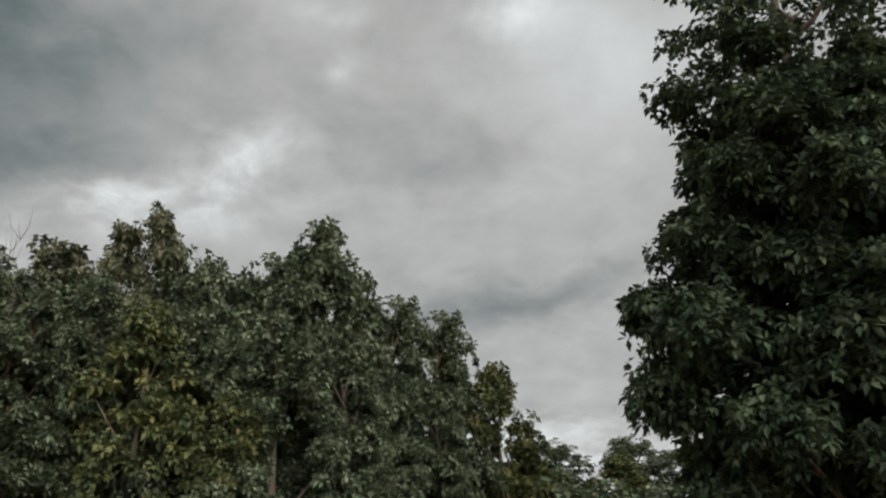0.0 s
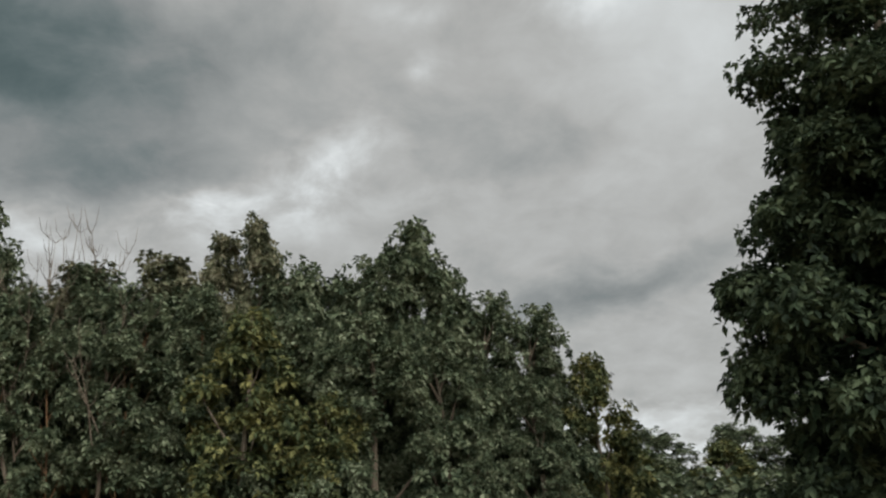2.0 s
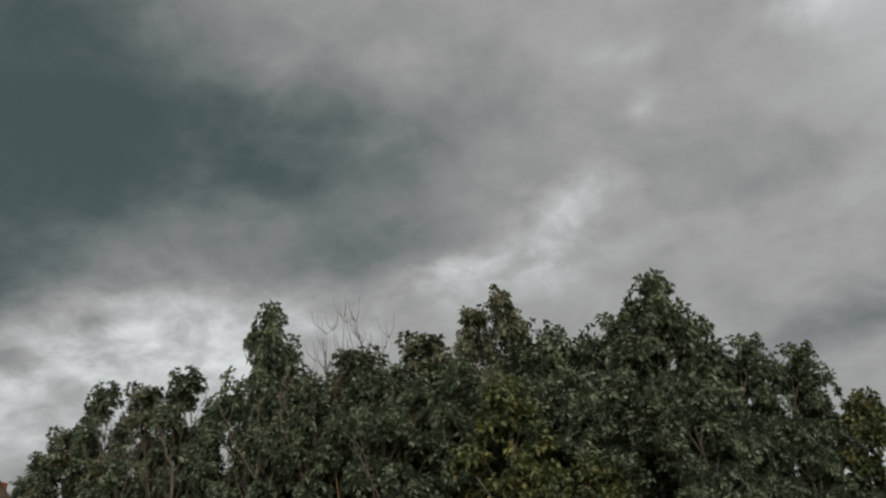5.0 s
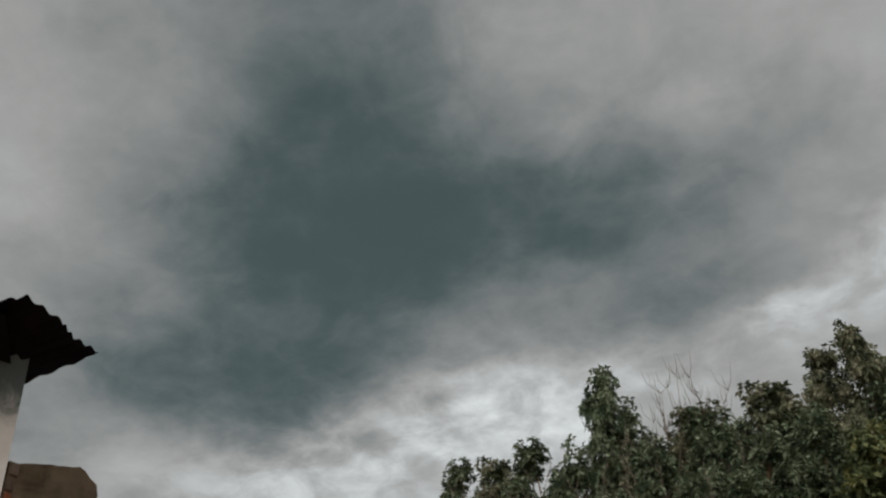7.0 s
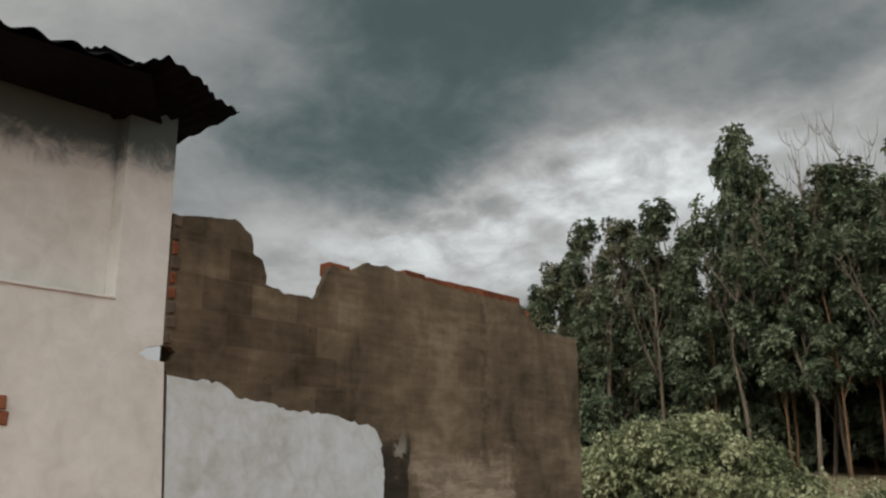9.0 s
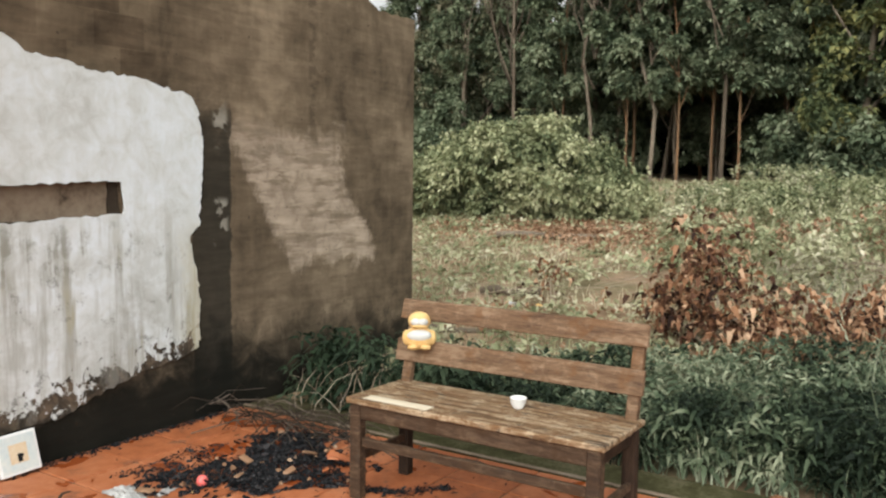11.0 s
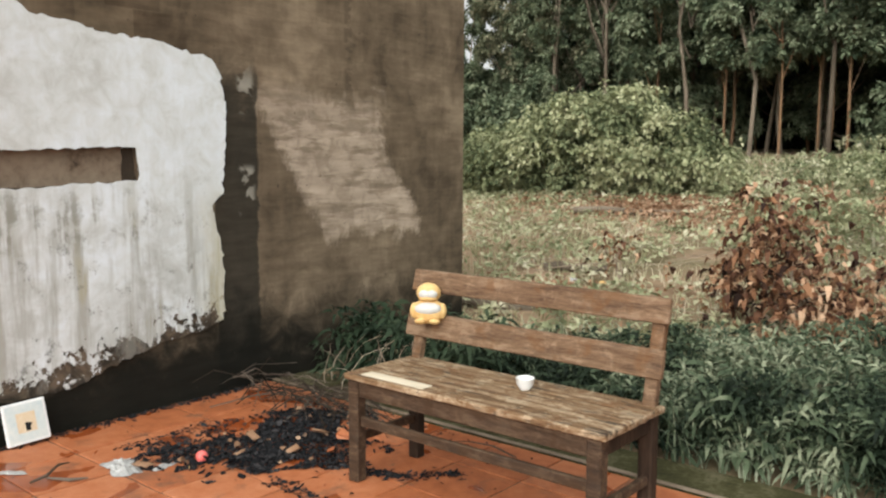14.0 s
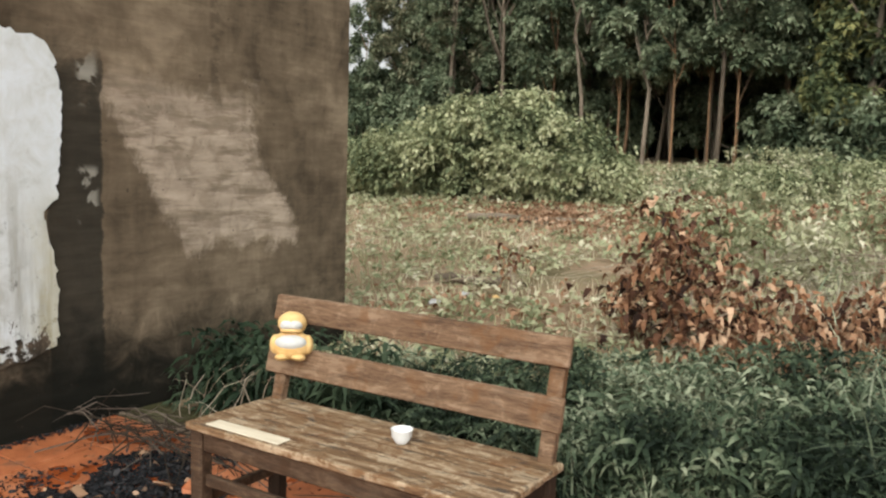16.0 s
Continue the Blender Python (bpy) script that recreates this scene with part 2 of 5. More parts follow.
MOSS = worn("mossy_concrete", [(0.014, 0.014, 0.007), (0.05, 0.047, 0.02), (0.13, 0.115, 0.07)], 5, 50, 0.9, 0.1, 0.006)
DARK_TWIG = worn("damp_twig", [(0.018, 0.013, 0.009), (0.055, 0.041, 0.03), (0.15, 0.12, 0.095)], 5, 30, 0.9, 0.1, 0, per="island")
# dark brown that stands for shadow in the slot's end and the crack
SHADOW_RENDER = worn("shadow_render", [(0.03, 0.022, 0.016), (0.055, 0.042, 0.03)], 9, 50, 0.9, 0.1, 0.004)
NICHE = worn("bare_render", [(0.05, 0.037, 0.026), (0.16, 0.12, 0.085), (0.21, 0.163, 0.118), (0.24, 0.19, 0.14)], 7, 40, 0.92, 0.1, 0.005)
TOY_WHITE = worn("toy_white", [(0.42, 0.42, 0.39), (0.56, 0.56, 0.54)], 14, 60, 0.6, 0.2, 0)
WHITE = worn("white_glaze", [(0.62, 0.62, 0.6), (0.8, 0.8, 0.78)], 6, 40, 0.25, 0.5, 0)
PLASTIC = worn("crumpled_plastic", [(0.16, 0.15, 0.135), (0.36, 0.355, 0.34), (0.62, 0.62, 0.61)], 18, 60, 0.4, 0.5, 0.002)
PINK = worn("pink_rubber", [(0.7, 0.10, 0.09), (0.8, 0.2, 0.17)], 10, 60, 0.4, 0.4, 0)
TOY_GOLD = worn("toy_yellow", [(0.50, 0.28, 0.09), (0.66, 0.48, 0.22)], 14, 60, 0.6, 0.2, 0)
DRY = worn("dry_twig", [(0.10, 0.075, 0.05), (0.28, 0.22, 0.16), (0.42, 0.36, 0.28)], 5, 30, 0.9, 0.1, 0, per="island")
RUBBER_LEAF = leafy("rubber_tree_leaf", [(0.03, 0.045, 0.026), (0.08, 0.102, 0.058), (0.15, 0.178, 0.105), (0.26, 0.285, 0.185)], 0.65)
PALE_LEAF = leafy("brownish_leaf", [(0.036, 0.046, 0.026), (0.10, 0.105, 0.06), (0.18, 0.178, 0.107), (0.29, 0.265, 0.18)], 0.65)
YELLOW_LEAF = leafy("yellowing_leaf", [(0.035, 0.05, 0.024), (0.085, 0.105, 0.048), (0.16, 0.165, 0.066), (0.28, 0.26, 0.10)], 0.65)
# leaves where little light comes: their shade is put into the colour
SHADED_LEAF = leafy("shaded_leaf", [(0.012, 0.022, 0.012), (0.026, 0.042, 0.022), (0.055, 0.075, 0.042)], 0.6, 0.15)
BROAD_LEAF = leafy("dark_broad_leaf", [(0.014, 0.022, 0.013), (0.046, 0.066, 0.036), (0.115, 0.145, 0.08)], 0.6, 0.2)
BUSH_LEAF = leafy("bush_leaf", [(0.05, 0.066, 0.032), (0.165, 0.186, 0.096), (0.31, 0.32, 0.175), (0.47, 0.465, 0.29)])
WEED_LEAF = leafy("weed_leaf", [(0.006, 0.011, 0.006), (0.020, 0.031, 0.017), (0.075, 0.10, 0.056), (0.27, 0.29, 0.19)], 0.6, 0.15)
COVER_LEAF = leafy("cover_leaf", [(0.13, 0.148, 0.075), (0.27, 0.285, 0.16), (0.40, 0.395, 0.245), (0.53, 0.49, 0.36)])
GRASS_LEAF = leafy("grass_blade", [(0.19, 0.20, 0.10), (0.32, 0.315, 0.175), (0.44, 0.41, 0.26), (0.56, 0.48, 0.35)])
TALL_LEAF = leafy("tall_grass_blade", [(0.08, 0.105, 0.06), (0.19, 0.225, 0.145), (0.39, 0.42, 0.30)], 0.6, 0.2)
DRY_BLADE = leafy("dry_blade", [(0.20, 0.19, 0.12), (0.33, 0.30, 0.21), (0.46, 0.42, 0.33)], 0.8, 0.15)
DEAD_LEAF = leafy("dead_leaf", [(0.02, 0.010, 0.007), (0.10, 0.046, 0.026), (0.24, 0.118, 0.06), (0.50, 0.33, 0.21)], 0.7, 0.1, 0.8)
LITTER_LEAF = leafy("leaf_litter", [(0.15, 0.08, 0.045), (0.27, 0.155, 0.09), (0.40, 0.27, 0.18)], 0.8, 0.1)


def old_wall_material():
    """Brown weathered render, with pale rubbed patches, block marks, and mould and painted shade near the ground."""
    m, w, b = material("weathered_render", 0.92, 0, 0.12)
    co = w.n("ShaderNodeTexCoord").outputs["Object"]
    sep = w.n("ShaderNodeSeparateXYZ", (co,))
    y, z = sep.outputs[1], sep.outputs[2]
    big, mid, fine = w.noise(co, 1.6, 4, 0.6, 0.6), w.noise(co, 6, 5, 0.65, 0.5), w.noise(co, 55, 4, 0.6)
    streak = w.noise(w.n("ShaderNodeMapping", {0: co, 3: (1, 9, 0.9)}).outputs[0], 1.3, 4, 0.6, 0.2)
    f = w.math("ADD", w.math("MULTIPLY", big, 0.62), w.math("ADD", w.math("MULTIPLY", mid, 0.26), w.math("MULTIPLY", streak, 0.12)))
    col = w.ramp(f, [(0.36, (0.066, 0.049, 0.032)), (0.45, (0.115, 0.086, 0.056)), (0.54, (0.165, 0.124, 0.082)), (0.64, (0.235, 0.18, 0.122))])
    # concrete blocks that show through the render on the high part
    bricks = w.n("ShaderNodeTexBrick", {"Vector": w.n("ShaderNodeCombineXYZ", (y, z, 0.0)).outputs[0], "Color1": g(0.25), "Color2": g(0.9), "Mortar": g(0.5),
                 "Scale": 1.0, "Brick Width": 0.30, "Row Height": 0.17, "Mortar Size": 0.004, "Mortar Smooth": 0.9, "Bias": -0.2})
    blockmask = w.math("MULTIPLY", w.step(w.math("ADD", y, w.math("MULTIPLY", mid, 0.3)), 0.75, 0.1), 0.75)
    col = w.mix(blockmask, col, w.mix(1.0, col, w.ramp(bricks.outputs[0], [(0.2, (0.5, 0.47, 0.45)), (1.0, (1.45, 1.5, 1.5))]), "MULTIPLY"))
    # pale rubbed patch
    wob = w.math("MULTIPLY", w.math("SUBTRACT", mid, 0.5), 0.55)
    left = w.math("MULTIPLY_ADD", w.math("SUBTRACT", 1.56, z), 0.68, 0.76)
    right = w.math("MINIMUM", w.math("MAXIMUM", w.math("MULTIPLY_ADD", w.math("SUBTRACT", 1.35, z), 0.95, 1.77), 1.77), 2.11)
    inside = w.math("MINIMUM", w.math("MINIMUM", w.math("SUBTRACT", y, left), w.math("SUBTRACT", right, y)), w.math("MINIMUM", w.math("SUBTRACT", z, 0.80), w.math("MULTIPLY", w.math("SUBTRACT", 1.72, z), 0.6)))
    edge = w.math("MULTIPLY", w.math("SUBTRACT", w.noise(co, 5.5, 6, 0.66, 0.4), 0.5), 0.42)
    courses = w.noise(w.n("ShaderNodeMapping", {0: co, 3: (1, 1.6, 9.0)}).outputs[0], 1.7, 4, 0.6, 0.3)
    pale = w.step(w.math("ADD", inside, edge), -0.03, 0.065)
    pale = w.math("MULTIPLY", pale, w.math("MULTIPLY", w.step(courses, 0.38, 0.54, 0.4, 1.0), w.step(w.noise(co, 7, 5, 0.65, 0.5), 0.34, 0.58, 0.55, 1.0)))
    pale = w.math("MULTIPLY", pale, w.step(z, 1.8, 1.45, 0.35, 1.0))
    col = w.mix(w.math("MULTIPLY", pale, 0.8), col, (0.45, 0.36, 0.275, 1))
    # darker blot and a column of dark ticks
    blot = w.math("ADD", w.math("POWER", w.math("DIVIDE", w.math("SUBTRACT", y, 1.98), 0.19), 2.0), w.math("POWER", w.math("DIVIDE", w.math("SUBTRACT", z, 1.50), 0.14), 2.0))
    col = w.mix(w.math("MULTIPLY", w.step(w.math("ADD", blot, w.math("MULTIPLY", wob, 3.0)), 1.2, 0.5), 0.45), col, (0.09, 0.066, 0.042, 1))
    tick = w.math("MULTIPLY", w.step(w.math("ABSOLUTE", w.math("MULTIPLY_ADD", wob, 0.12, w.math("SUBTRACT", y, 1.47))), 0.05, 0.02), w.math("MULTIPLY", w.step(z, 1.66, 1.75), w.step(w.noise(w.n("ShaderNodeMapping", {0: co, 3: (1, 0.5, 1.0)}).outputs[0], 16, 3, 0.5), 0.46, 0.56)))
    col = w.mix(w.math("MULTIPLY", tick, 0.55), col, (0.06, 0.045, 0.03, 1))
    # dark band beside the paint; mould at the foot, painted near-black with its shade
    dark = w.math("MULTIPLY", w.step(w.math("ABSOLUTE", w.math("ADD", w.math("SUBTRACT", y, 0.60), w.math("MULTIPLY", wob, 0.15))), 0.155, 0.135), w.step(w.math("ADD", z, wob), 1.95, 1.55))
    col = w.mix(w.math("MULTIPLY", dark, 0.88), col, (0.028, 0.025, 0.019, 1))
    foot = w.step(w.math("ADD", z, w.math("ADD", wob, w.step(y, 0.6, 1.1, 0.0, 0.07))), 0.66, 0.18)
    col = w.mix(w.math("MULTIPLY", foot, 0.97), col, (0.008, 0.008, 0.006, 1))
    scuff = w.math("MULTIPLY", w.step(w.math("ABSOLUTE", w.math("SUBTRACT", y, 0.67)), 0.07, 0.03), w.math("MULTIPLY", w.step(w.noise(co, 7, 4, 0.6, 0.4), 0.50, 0.56), w.math("MULTIPLY", w.step(z, 0.95, 1.05), w.step(w.math("ABSOLUTE", w.math("SUBTRACT", z, 1.41)), 0.13, 0.18))))
    col = w.mix(w.math("MULTIPLY", scuff, w.step(z, 1.85, 1.7, 0.0, 0.75)), col, (0.32, 0.30, 0.25, 1))
    lines = w.noise(w.n("ShaderNodeMapping", {0: co, 3: (1, 1.1, 7.0)}).outputs[0], 3.2, 5, 0.62, 0.25)
    col = w.mix(0.75, col, w.mix(1.0, col, w.ramp(lines, [(0.3, (0.72, 0.71, 0.70)), (0.7, (1.28, 1.29, 1.30))]), "MULTIPLY"))
    pits = w.step(w.noise(co, 24, 2, 0.5), 0.70, 0.74)
    col = w.mix(w.math("MULTIPLY", pits, 0.6), col, (0.04, 0.03, 0.022, 1))
    put(w, b, "Base Color", col)
    bump(w, b, w.math("ADD", w.math("MULTIPLY", mid, 0.7), w.math("MULTIPLY", fine, 0.3)), 0.6, 0.008)
    return m


def white_paint_material(name, dirt):
    """Old white paint: grey run marks, mould and yellow stains where it is dirty."""
    m, w, b = material(name, 0.8, 0, 0.2)
    co = w.n("ShaderNodeTexCoord").outputs["Object"]
    sep = w.n("ShaderNodeSeparateXYZ", (co,))
    z = sep.outputs[2]
    big, mid, fine = w.noise(co, 2.2, 4, 0.6, 0.4), w.noise(co, 9, 5, 0.65, 0.6), w.noise(co, 70, 4, 0.6)
    run = w.noise(w.n("ShaderNodeMapping", {0: co, 3: (1, 6.0, 0.6)}).outputs[0], 1.5, 5, 0.62, 0.15)
    col = w.ramp(w.math("ADD", w.math("MULTIPLY", big, 0.5), w.math("MULTIPLY", mid, 0.5)), [(0.34, (0.44, 0.445, 0.42)), (0.48, (0.58, 0.60, 0.59)), (0.6, (0.66, 0.695, 0.72))] if dirt > 0.5 else [(0.36, (0.62, 0.585, 0.53)), (0.6, (0.76, 0.73, 0.68))])
    low = w.step(z, 1.35, 0.75, 0.12, 1.0)
    grey = w.math("MULTIPLY", w.math("MULTIPLY", w.step(run, 0.45, 0.64), low), dirt)
    col = w.mix(w.math("MULTIPLY", grey, 0.75), col, (0.30, 0.29, 0.25, 1))
    yel = w.math("MULTIPLY", w.math("MULTIPLY", w.step(w.math("ADD", w.math("MULTIPLY", run, 0.6), w.math("MULTIPLY", big, 0.4)), 0.53, 0.66), low), 0.5 * dirt)
    col = w.mix(yel, col, (0.33, 0.29, 0.14, 1))
    spots = w.math("MULTIPLY", w.step(w.noise(co, 11, 5, 0.75), 0.57, 0.70), 0.7 * dirt)
    col = w.mix(w.math("MULTIPLY", spots, low), col, (0.10, 0.095, 0.08, 1))
    if dirt > 0.5:
        olive = w.math("MULTIPLY", w.step(w.math("ADD", sep.outputs[1], w.math("MULTIPLY", w.math("SUBTRACT", mid, 0.5), 0.5)), 0.28, 0.50), w.step(z, 1.25, 0.95))
        col = w.mix(w.math("MULTIPLY", olive, 0.55), col, (0.36, 0.31, 0.16, 1))
        bare = w.step(w.math("ADD", w.math("ADD", z, w.math("MULTIPLY", sep.outputs[1], -0.18)), w.math("MULTIPLY", w.math("SUBTRACT", w.noise(co, 13, 5, 0.7, 0.5), 0.5), 0.75)), 0.40, 0.36)
        col = w.mix(bare, col, w.ramp(mid, [(0.4, (0.03, 0.024, 0.017)), (0.62, (0.12, 0.088, 0.06))]))
        under = w.math("MULTIPLY", w.step(w.math("ABSOLUTE", w.math("SUBTRACT", z, 1.0)), 0.20, 0.06), w.step(w.math("ADD", w.math("MULTIPLY", run, 0.5), w.math("MULTIPLY", w.noise(co, 8, 5, 0.65, 0.4), 0.5)), 0.50, 0.60))
        col = w.mix(w.math("MULTIPLY", w.math("MULTIPLY", under, w.step(sep.outputs[1], 0.2, 0.0)), 0.6), col, (0.15, 0.142, 0.10, 1))
        cloudy = w.step(w.noise(co, 3.6, 5, 0.65, 0.5), 0.50, 0.68)
        col = w.mix(w.math("MULTIPLY", w.math("MULTIPLY", cloudy, low), 0.45), col, (0.30, 0.29, 0.255, 1))
    if dirt < 0.5:
        soot = w.step(w.math("ADD", z, w.math("MULTIPLY", w.math("SUBTRACT", mid, 0.5), 0.35)), 2.93, 3.16)
        col = w.mix(w.math("MULTIPLY", soot, 0.9), col, (0.025, 0.05, 0.05, 1))
        foot = w.step(w.math("ADD", z, w.math("MULTIPLY", mid, 0.3)), 0.34, 0.18)
        col = w.mix(w.math("MULTIPLY", foot, 0.85), col, (0.06, 0.055, 0.04, 1))
    put(w, b, "Base Color", col)
    bump(w, b, w.math("ADD", w.math("MULTIPLY", mid, 0.5), w.math("MULTIPLY", fine, 0.5)), 0.5, 0.004)
    return m


RENDER = old_wall_material()
PAINT = white_paint_material("flaking_white_paint", 1.0)
CREAM = white_paint_material("cream_white_paint", 0.12)


# ---------------------------------------------------------------- building helpers
def mesh_of(name, verts, faces, mat, smooth=False):
    me = bpy.data.meshes.new(name)
    me.from_pydata([tuple(v) for v in verts], [], [tuple(f) for f in faces])
    me.materials.append(mat)
    if smooth:
        me.shade_smooth()
    me.update()
    return me


def thing(name, label, category, group="", at=(0, 0, 0), kind=""):
    ob = new(name)
    ob.location = at
    return tagged(ob, label, category, group, kind)


def part(name, data, mat, parent, label="", smooth=False):
    """Links a bmesh, (verts, faces) or mesh as one mesh object under a thing or part."""
    if isinstance(data, tuple):
        data = mesh_of(name, data[0], data[1], mat, smooth)
    elif isinstance(data, bmesh.types.BMesh):
        me = bpy.data.meshes.new(name)
        data.to_mesh(me)
        data.free()
        me.materials.append(mat)
        if smooth:
            me.shade_smooth()
        data = me
    ob = new(name, data)
    ob.parent = parent
    return tagged(ob, label)


def solo(name, data, mat, label, category, group="", kind="", smooth=False):
    return tagged(part(name, data, mat, None, "", smooth), label, category, group, kind)


def box(lo, hi, bevel=0.004, jitter=0.0, rng=None, bm=None):
    """A bevelled box between two corners."""
    bm = bm or bmesh.new()
    made = bmesh.ops.create_cube(bm, size=1.0)["verts"]
    for v in made:
        for i in range(3):
            v.co[i] = (lo[i] + hi[i]) / 2 + v.co[i] * (hi[i] - lo[i]) + (rng.uniform(-jitter, jitter) if rng else 0)
    if bevel:
        edges = list({e for v in made for e in v.link_edges})
        bmesh.ops.bevel(bm, geom=edges, offset=bevel, segments=1, affect="EDGES")
    return bm


def beam(a, b, wide, deep, bevel=0.004, side=(0, 0, 1), bm=None):
    """A squared timber from a to b; wide is measured across side."""
    a, b = Vector(a), Vector(b)
    d = (b - a).normalized()
    s = Vector(side)
    u = d.cross(s).normalized()
    v = u.cross(d).normalized()
    bm = bm or bmesh.new()
    made = bmesh.ops.create_cube(bm, size=1.0)["verts"]
    for w in made:
        c = w.co.copy()
        w.co = (a + b) / 2 + d * c.x * (b - a).length + u * c.y * wide + v * c.z * deep
    bmesh.ops.bevel(bm, geom=list({e for w in made for e in w.link_edges}), offset=bevel, segments=1, affect="EDGES")
    return bm


def tube(points, radii, sides=7):
    """Verts and faces of a tapering bent rod."""
    pts = [Vector(p) for p in points]
    verts, faces = [], []
    for i, p in enumerate(pts):
        d = (pts[min(i + 1, len(pts) - 1)] - pts[max(i - 1, 0)]).normalized()
        u = d.orthogonal().normalized()
        v = d.cross(u)
        for k in range(sides):
            a = 2 * math.pi * k / sides
            verts.append(p + (u * math.cos(a) + v * math.sin(a)) * radii[i])
    for i in range(len(pts) - 1):
        for k in range(sides):
            faces.append((i * sides + k, i * sides + (k + 1) % sides, (i + 1) * sides + (k + 1) % sides, (i + 1) * sides + k))
    faces.append(tuple(range((len(pts) - 1) * sides, len(pts) * sides)))
    return verts, faces


def join(*sets):
    verts, faces = [], []
    for v, f in sets:
        k = len(verts)
        verts.extend(v)
        faces.extend(tuple(i + k for i in q) for q in f)
    return verts, faces


def unit(a):
    return a / np.maximum(np.linalg.norm(a, axis=-1, keepdims=True), 1e-6)


def leaf_set(rng, where, ways, length, width, droop=0.3, fold=0.25, spread=0.3):
    """Verts and faces of single folded leaves: one at each place, along its way. length may be an array."""
    n = len(where)
    length = np.asarray(length, float).reshape(-1, 1) * rng.uniform(0.7, 1.25, (n, 1))
    d = unit(ways + rng.normal(0, spread, (n, 3)) + np.array([0, 0, -droop]))
    side = unit(np.cross(d, np.array([0, 0, 1.0]) + rng.normal(0, 0.35, (n, 3))))
    up = np.cross(side, d)
    wide = width * length
    mid = where + d * length * 0.45 
    a = where
    tip = where + d * length - np.array([0, 0, 1]) * length * droop * 0.35
    l = mid + side * wide + up * fold * wide
    r = mid - side * wide + up * fold * wide
    verts = np.stack([a, l, tip, r], 1).reshape(-1, 3)
    k = np.arange(n)[:, None] * 4
    faces = np.concatenate([k + np.array([[0, 1, 2]]), k + np.array([[0, 2, 3]])], 1).reshape(-1, 3)
    return verts.tolist(), faces.tolist()


def curled_set(rng, where, ways, length, width, droop=0.4, curl=0.35, spread=0.4):
    """Rounder leaves of eight points, curled along their length, for what stands near."""
    n = len(where)
    length = np.asarray(length, float).reshape(-1, 1) * rng.uniform(0.6, 1.3, (n, 1))
    d = unit(ways + rng.normal(0, spread, (n, 3)))
    side = unit(np.cross(d, np.array([0, 0, 1.0]) + rng.normal(0, 0.5, (n, 3))))
    up = np.cross(side, d)
    rows = []
    for f, wd in ((0.0, 0.12), (0.33, 1.0), (0.68, 0.8), (1.0, 0.05)):
        c = where + d * length * f + up * length * curl * rng.uniform(0.2, 1.0, (n, 1)) * f * (1 - f) * 2 - np.array([0, 0, 1]) * length * droop * f * f
        h = side * width * length * wd
        rows += [c - h + up * width * length * wd * curl, c + h + up * width * length * wd * curl * 0.6]
    verts = np.stack(rows, 1).reshape(-1, 3)
    k = np.arange(n)[:, None] * 8
    faces = np.concatenate([k + np.array([[2 * i, 2 * i + 1, 2 * i + 3, 2 * i + 2]]) for i in range(3)], 1).reshape(-1, 4)
    return verts.tolist(), faces.tolist()


def whorls(rng, where, out, count, length, width, droop=0.35, lift=0.35, near=False, curl=0.35):
    """Clumps of leaves that spread round each place, as on the end of a twig."""
    n = len(where)
    u = unit(np.cross(out, rng.normal(0, 1, (n, 3))))
    v = np.cross(out, u)
    ps, ds = [], []
    for k in range(count):
        a = 2 * math.pi * k / count + rng.uniform(0, 0.8, (n, 1))
        d = u * np.cos(a) + v * np.sin(a) + out * lift
        ps.append(where + d * float(np.mean(length)) * 0.15)
        ds.append(d)
    if near:
        return curled_set(rng, np.concatenate(ps), np.concatenate(ds), length, width, droop, curl)
    return leaf_set(rng, np.concatenate(ps), np.concatenate(ds), length, width, droop)


def clustered(rng, centres, each, radius, axis=None):
    """Whorl places in loose clusters round the centres, and the ways out of them."""
    c = np.repeat(centres, each, 0)
    r = np.repeat(radius * rng.uniform(0.6, 1.35, len(centres)), each)[:, None]
    off = rng.normal(0, 0.5, (len(c), 3)) * np.array([1, 1, 0.55])
    p = c + off * r
    mid = np.array([0, 0, 0]) if axis is None else np.array(axis)
    o = unit(off + 0.5 * unit((c - mid) * np.array([1, 1, 0.3])) + np.array([0, 0, 0.45]) + rng.normal(0, 0.25, (len(c), 3)))
    return p, o


def on_lobes(rng, lobes, n, fill=0.35):
    """Places on and in ellipsoid lobes (centre, radii), and the ways out of them."""
    size = np.array([r[0] * r[1] + r[0] * r[2] + r[1] * r[2] for _, r in lobes])
    pick = rng.choice(len(lobes), n, p=size / size.sum())
    d = unit(rng.normal(0, 1, (n, 3)))
    rad = np.where(rng.uniform(0, 1, n) < fill, rng.uniform(0.35, 0.9, n), rng.uniform(0.85, 1.12, n))[:, None]
    c, r = np.array([l[0] for l in lobes])[pick], np.array([l[1] for l in lobes])[pick]
    return c + d * r * rad, unit(d / r + np.array([0, 0, 0.25]))


# ---------------------------------------------------------------- ground
def rise(x, y):
    """Height of the ground: level by the house, then up to the trees."""
    h = 0.096 * max(0.0, y - 1.0)
    if y > 16:
        h = 0.096 * 15 + 0.02 * (y - 16)
    soft = min(1.0, max(0.0, (y - 1.0) / 2.5))
    h += soft * 0.10 * noise.noise((x * 0.5, y * 0.5, 3.0)) + soft * 0.03 * noise.noise((x * 2.1, y * 2.1, 7.0))
    if y > 40:
        h = min(h, 1.95)
    return h - 0.05


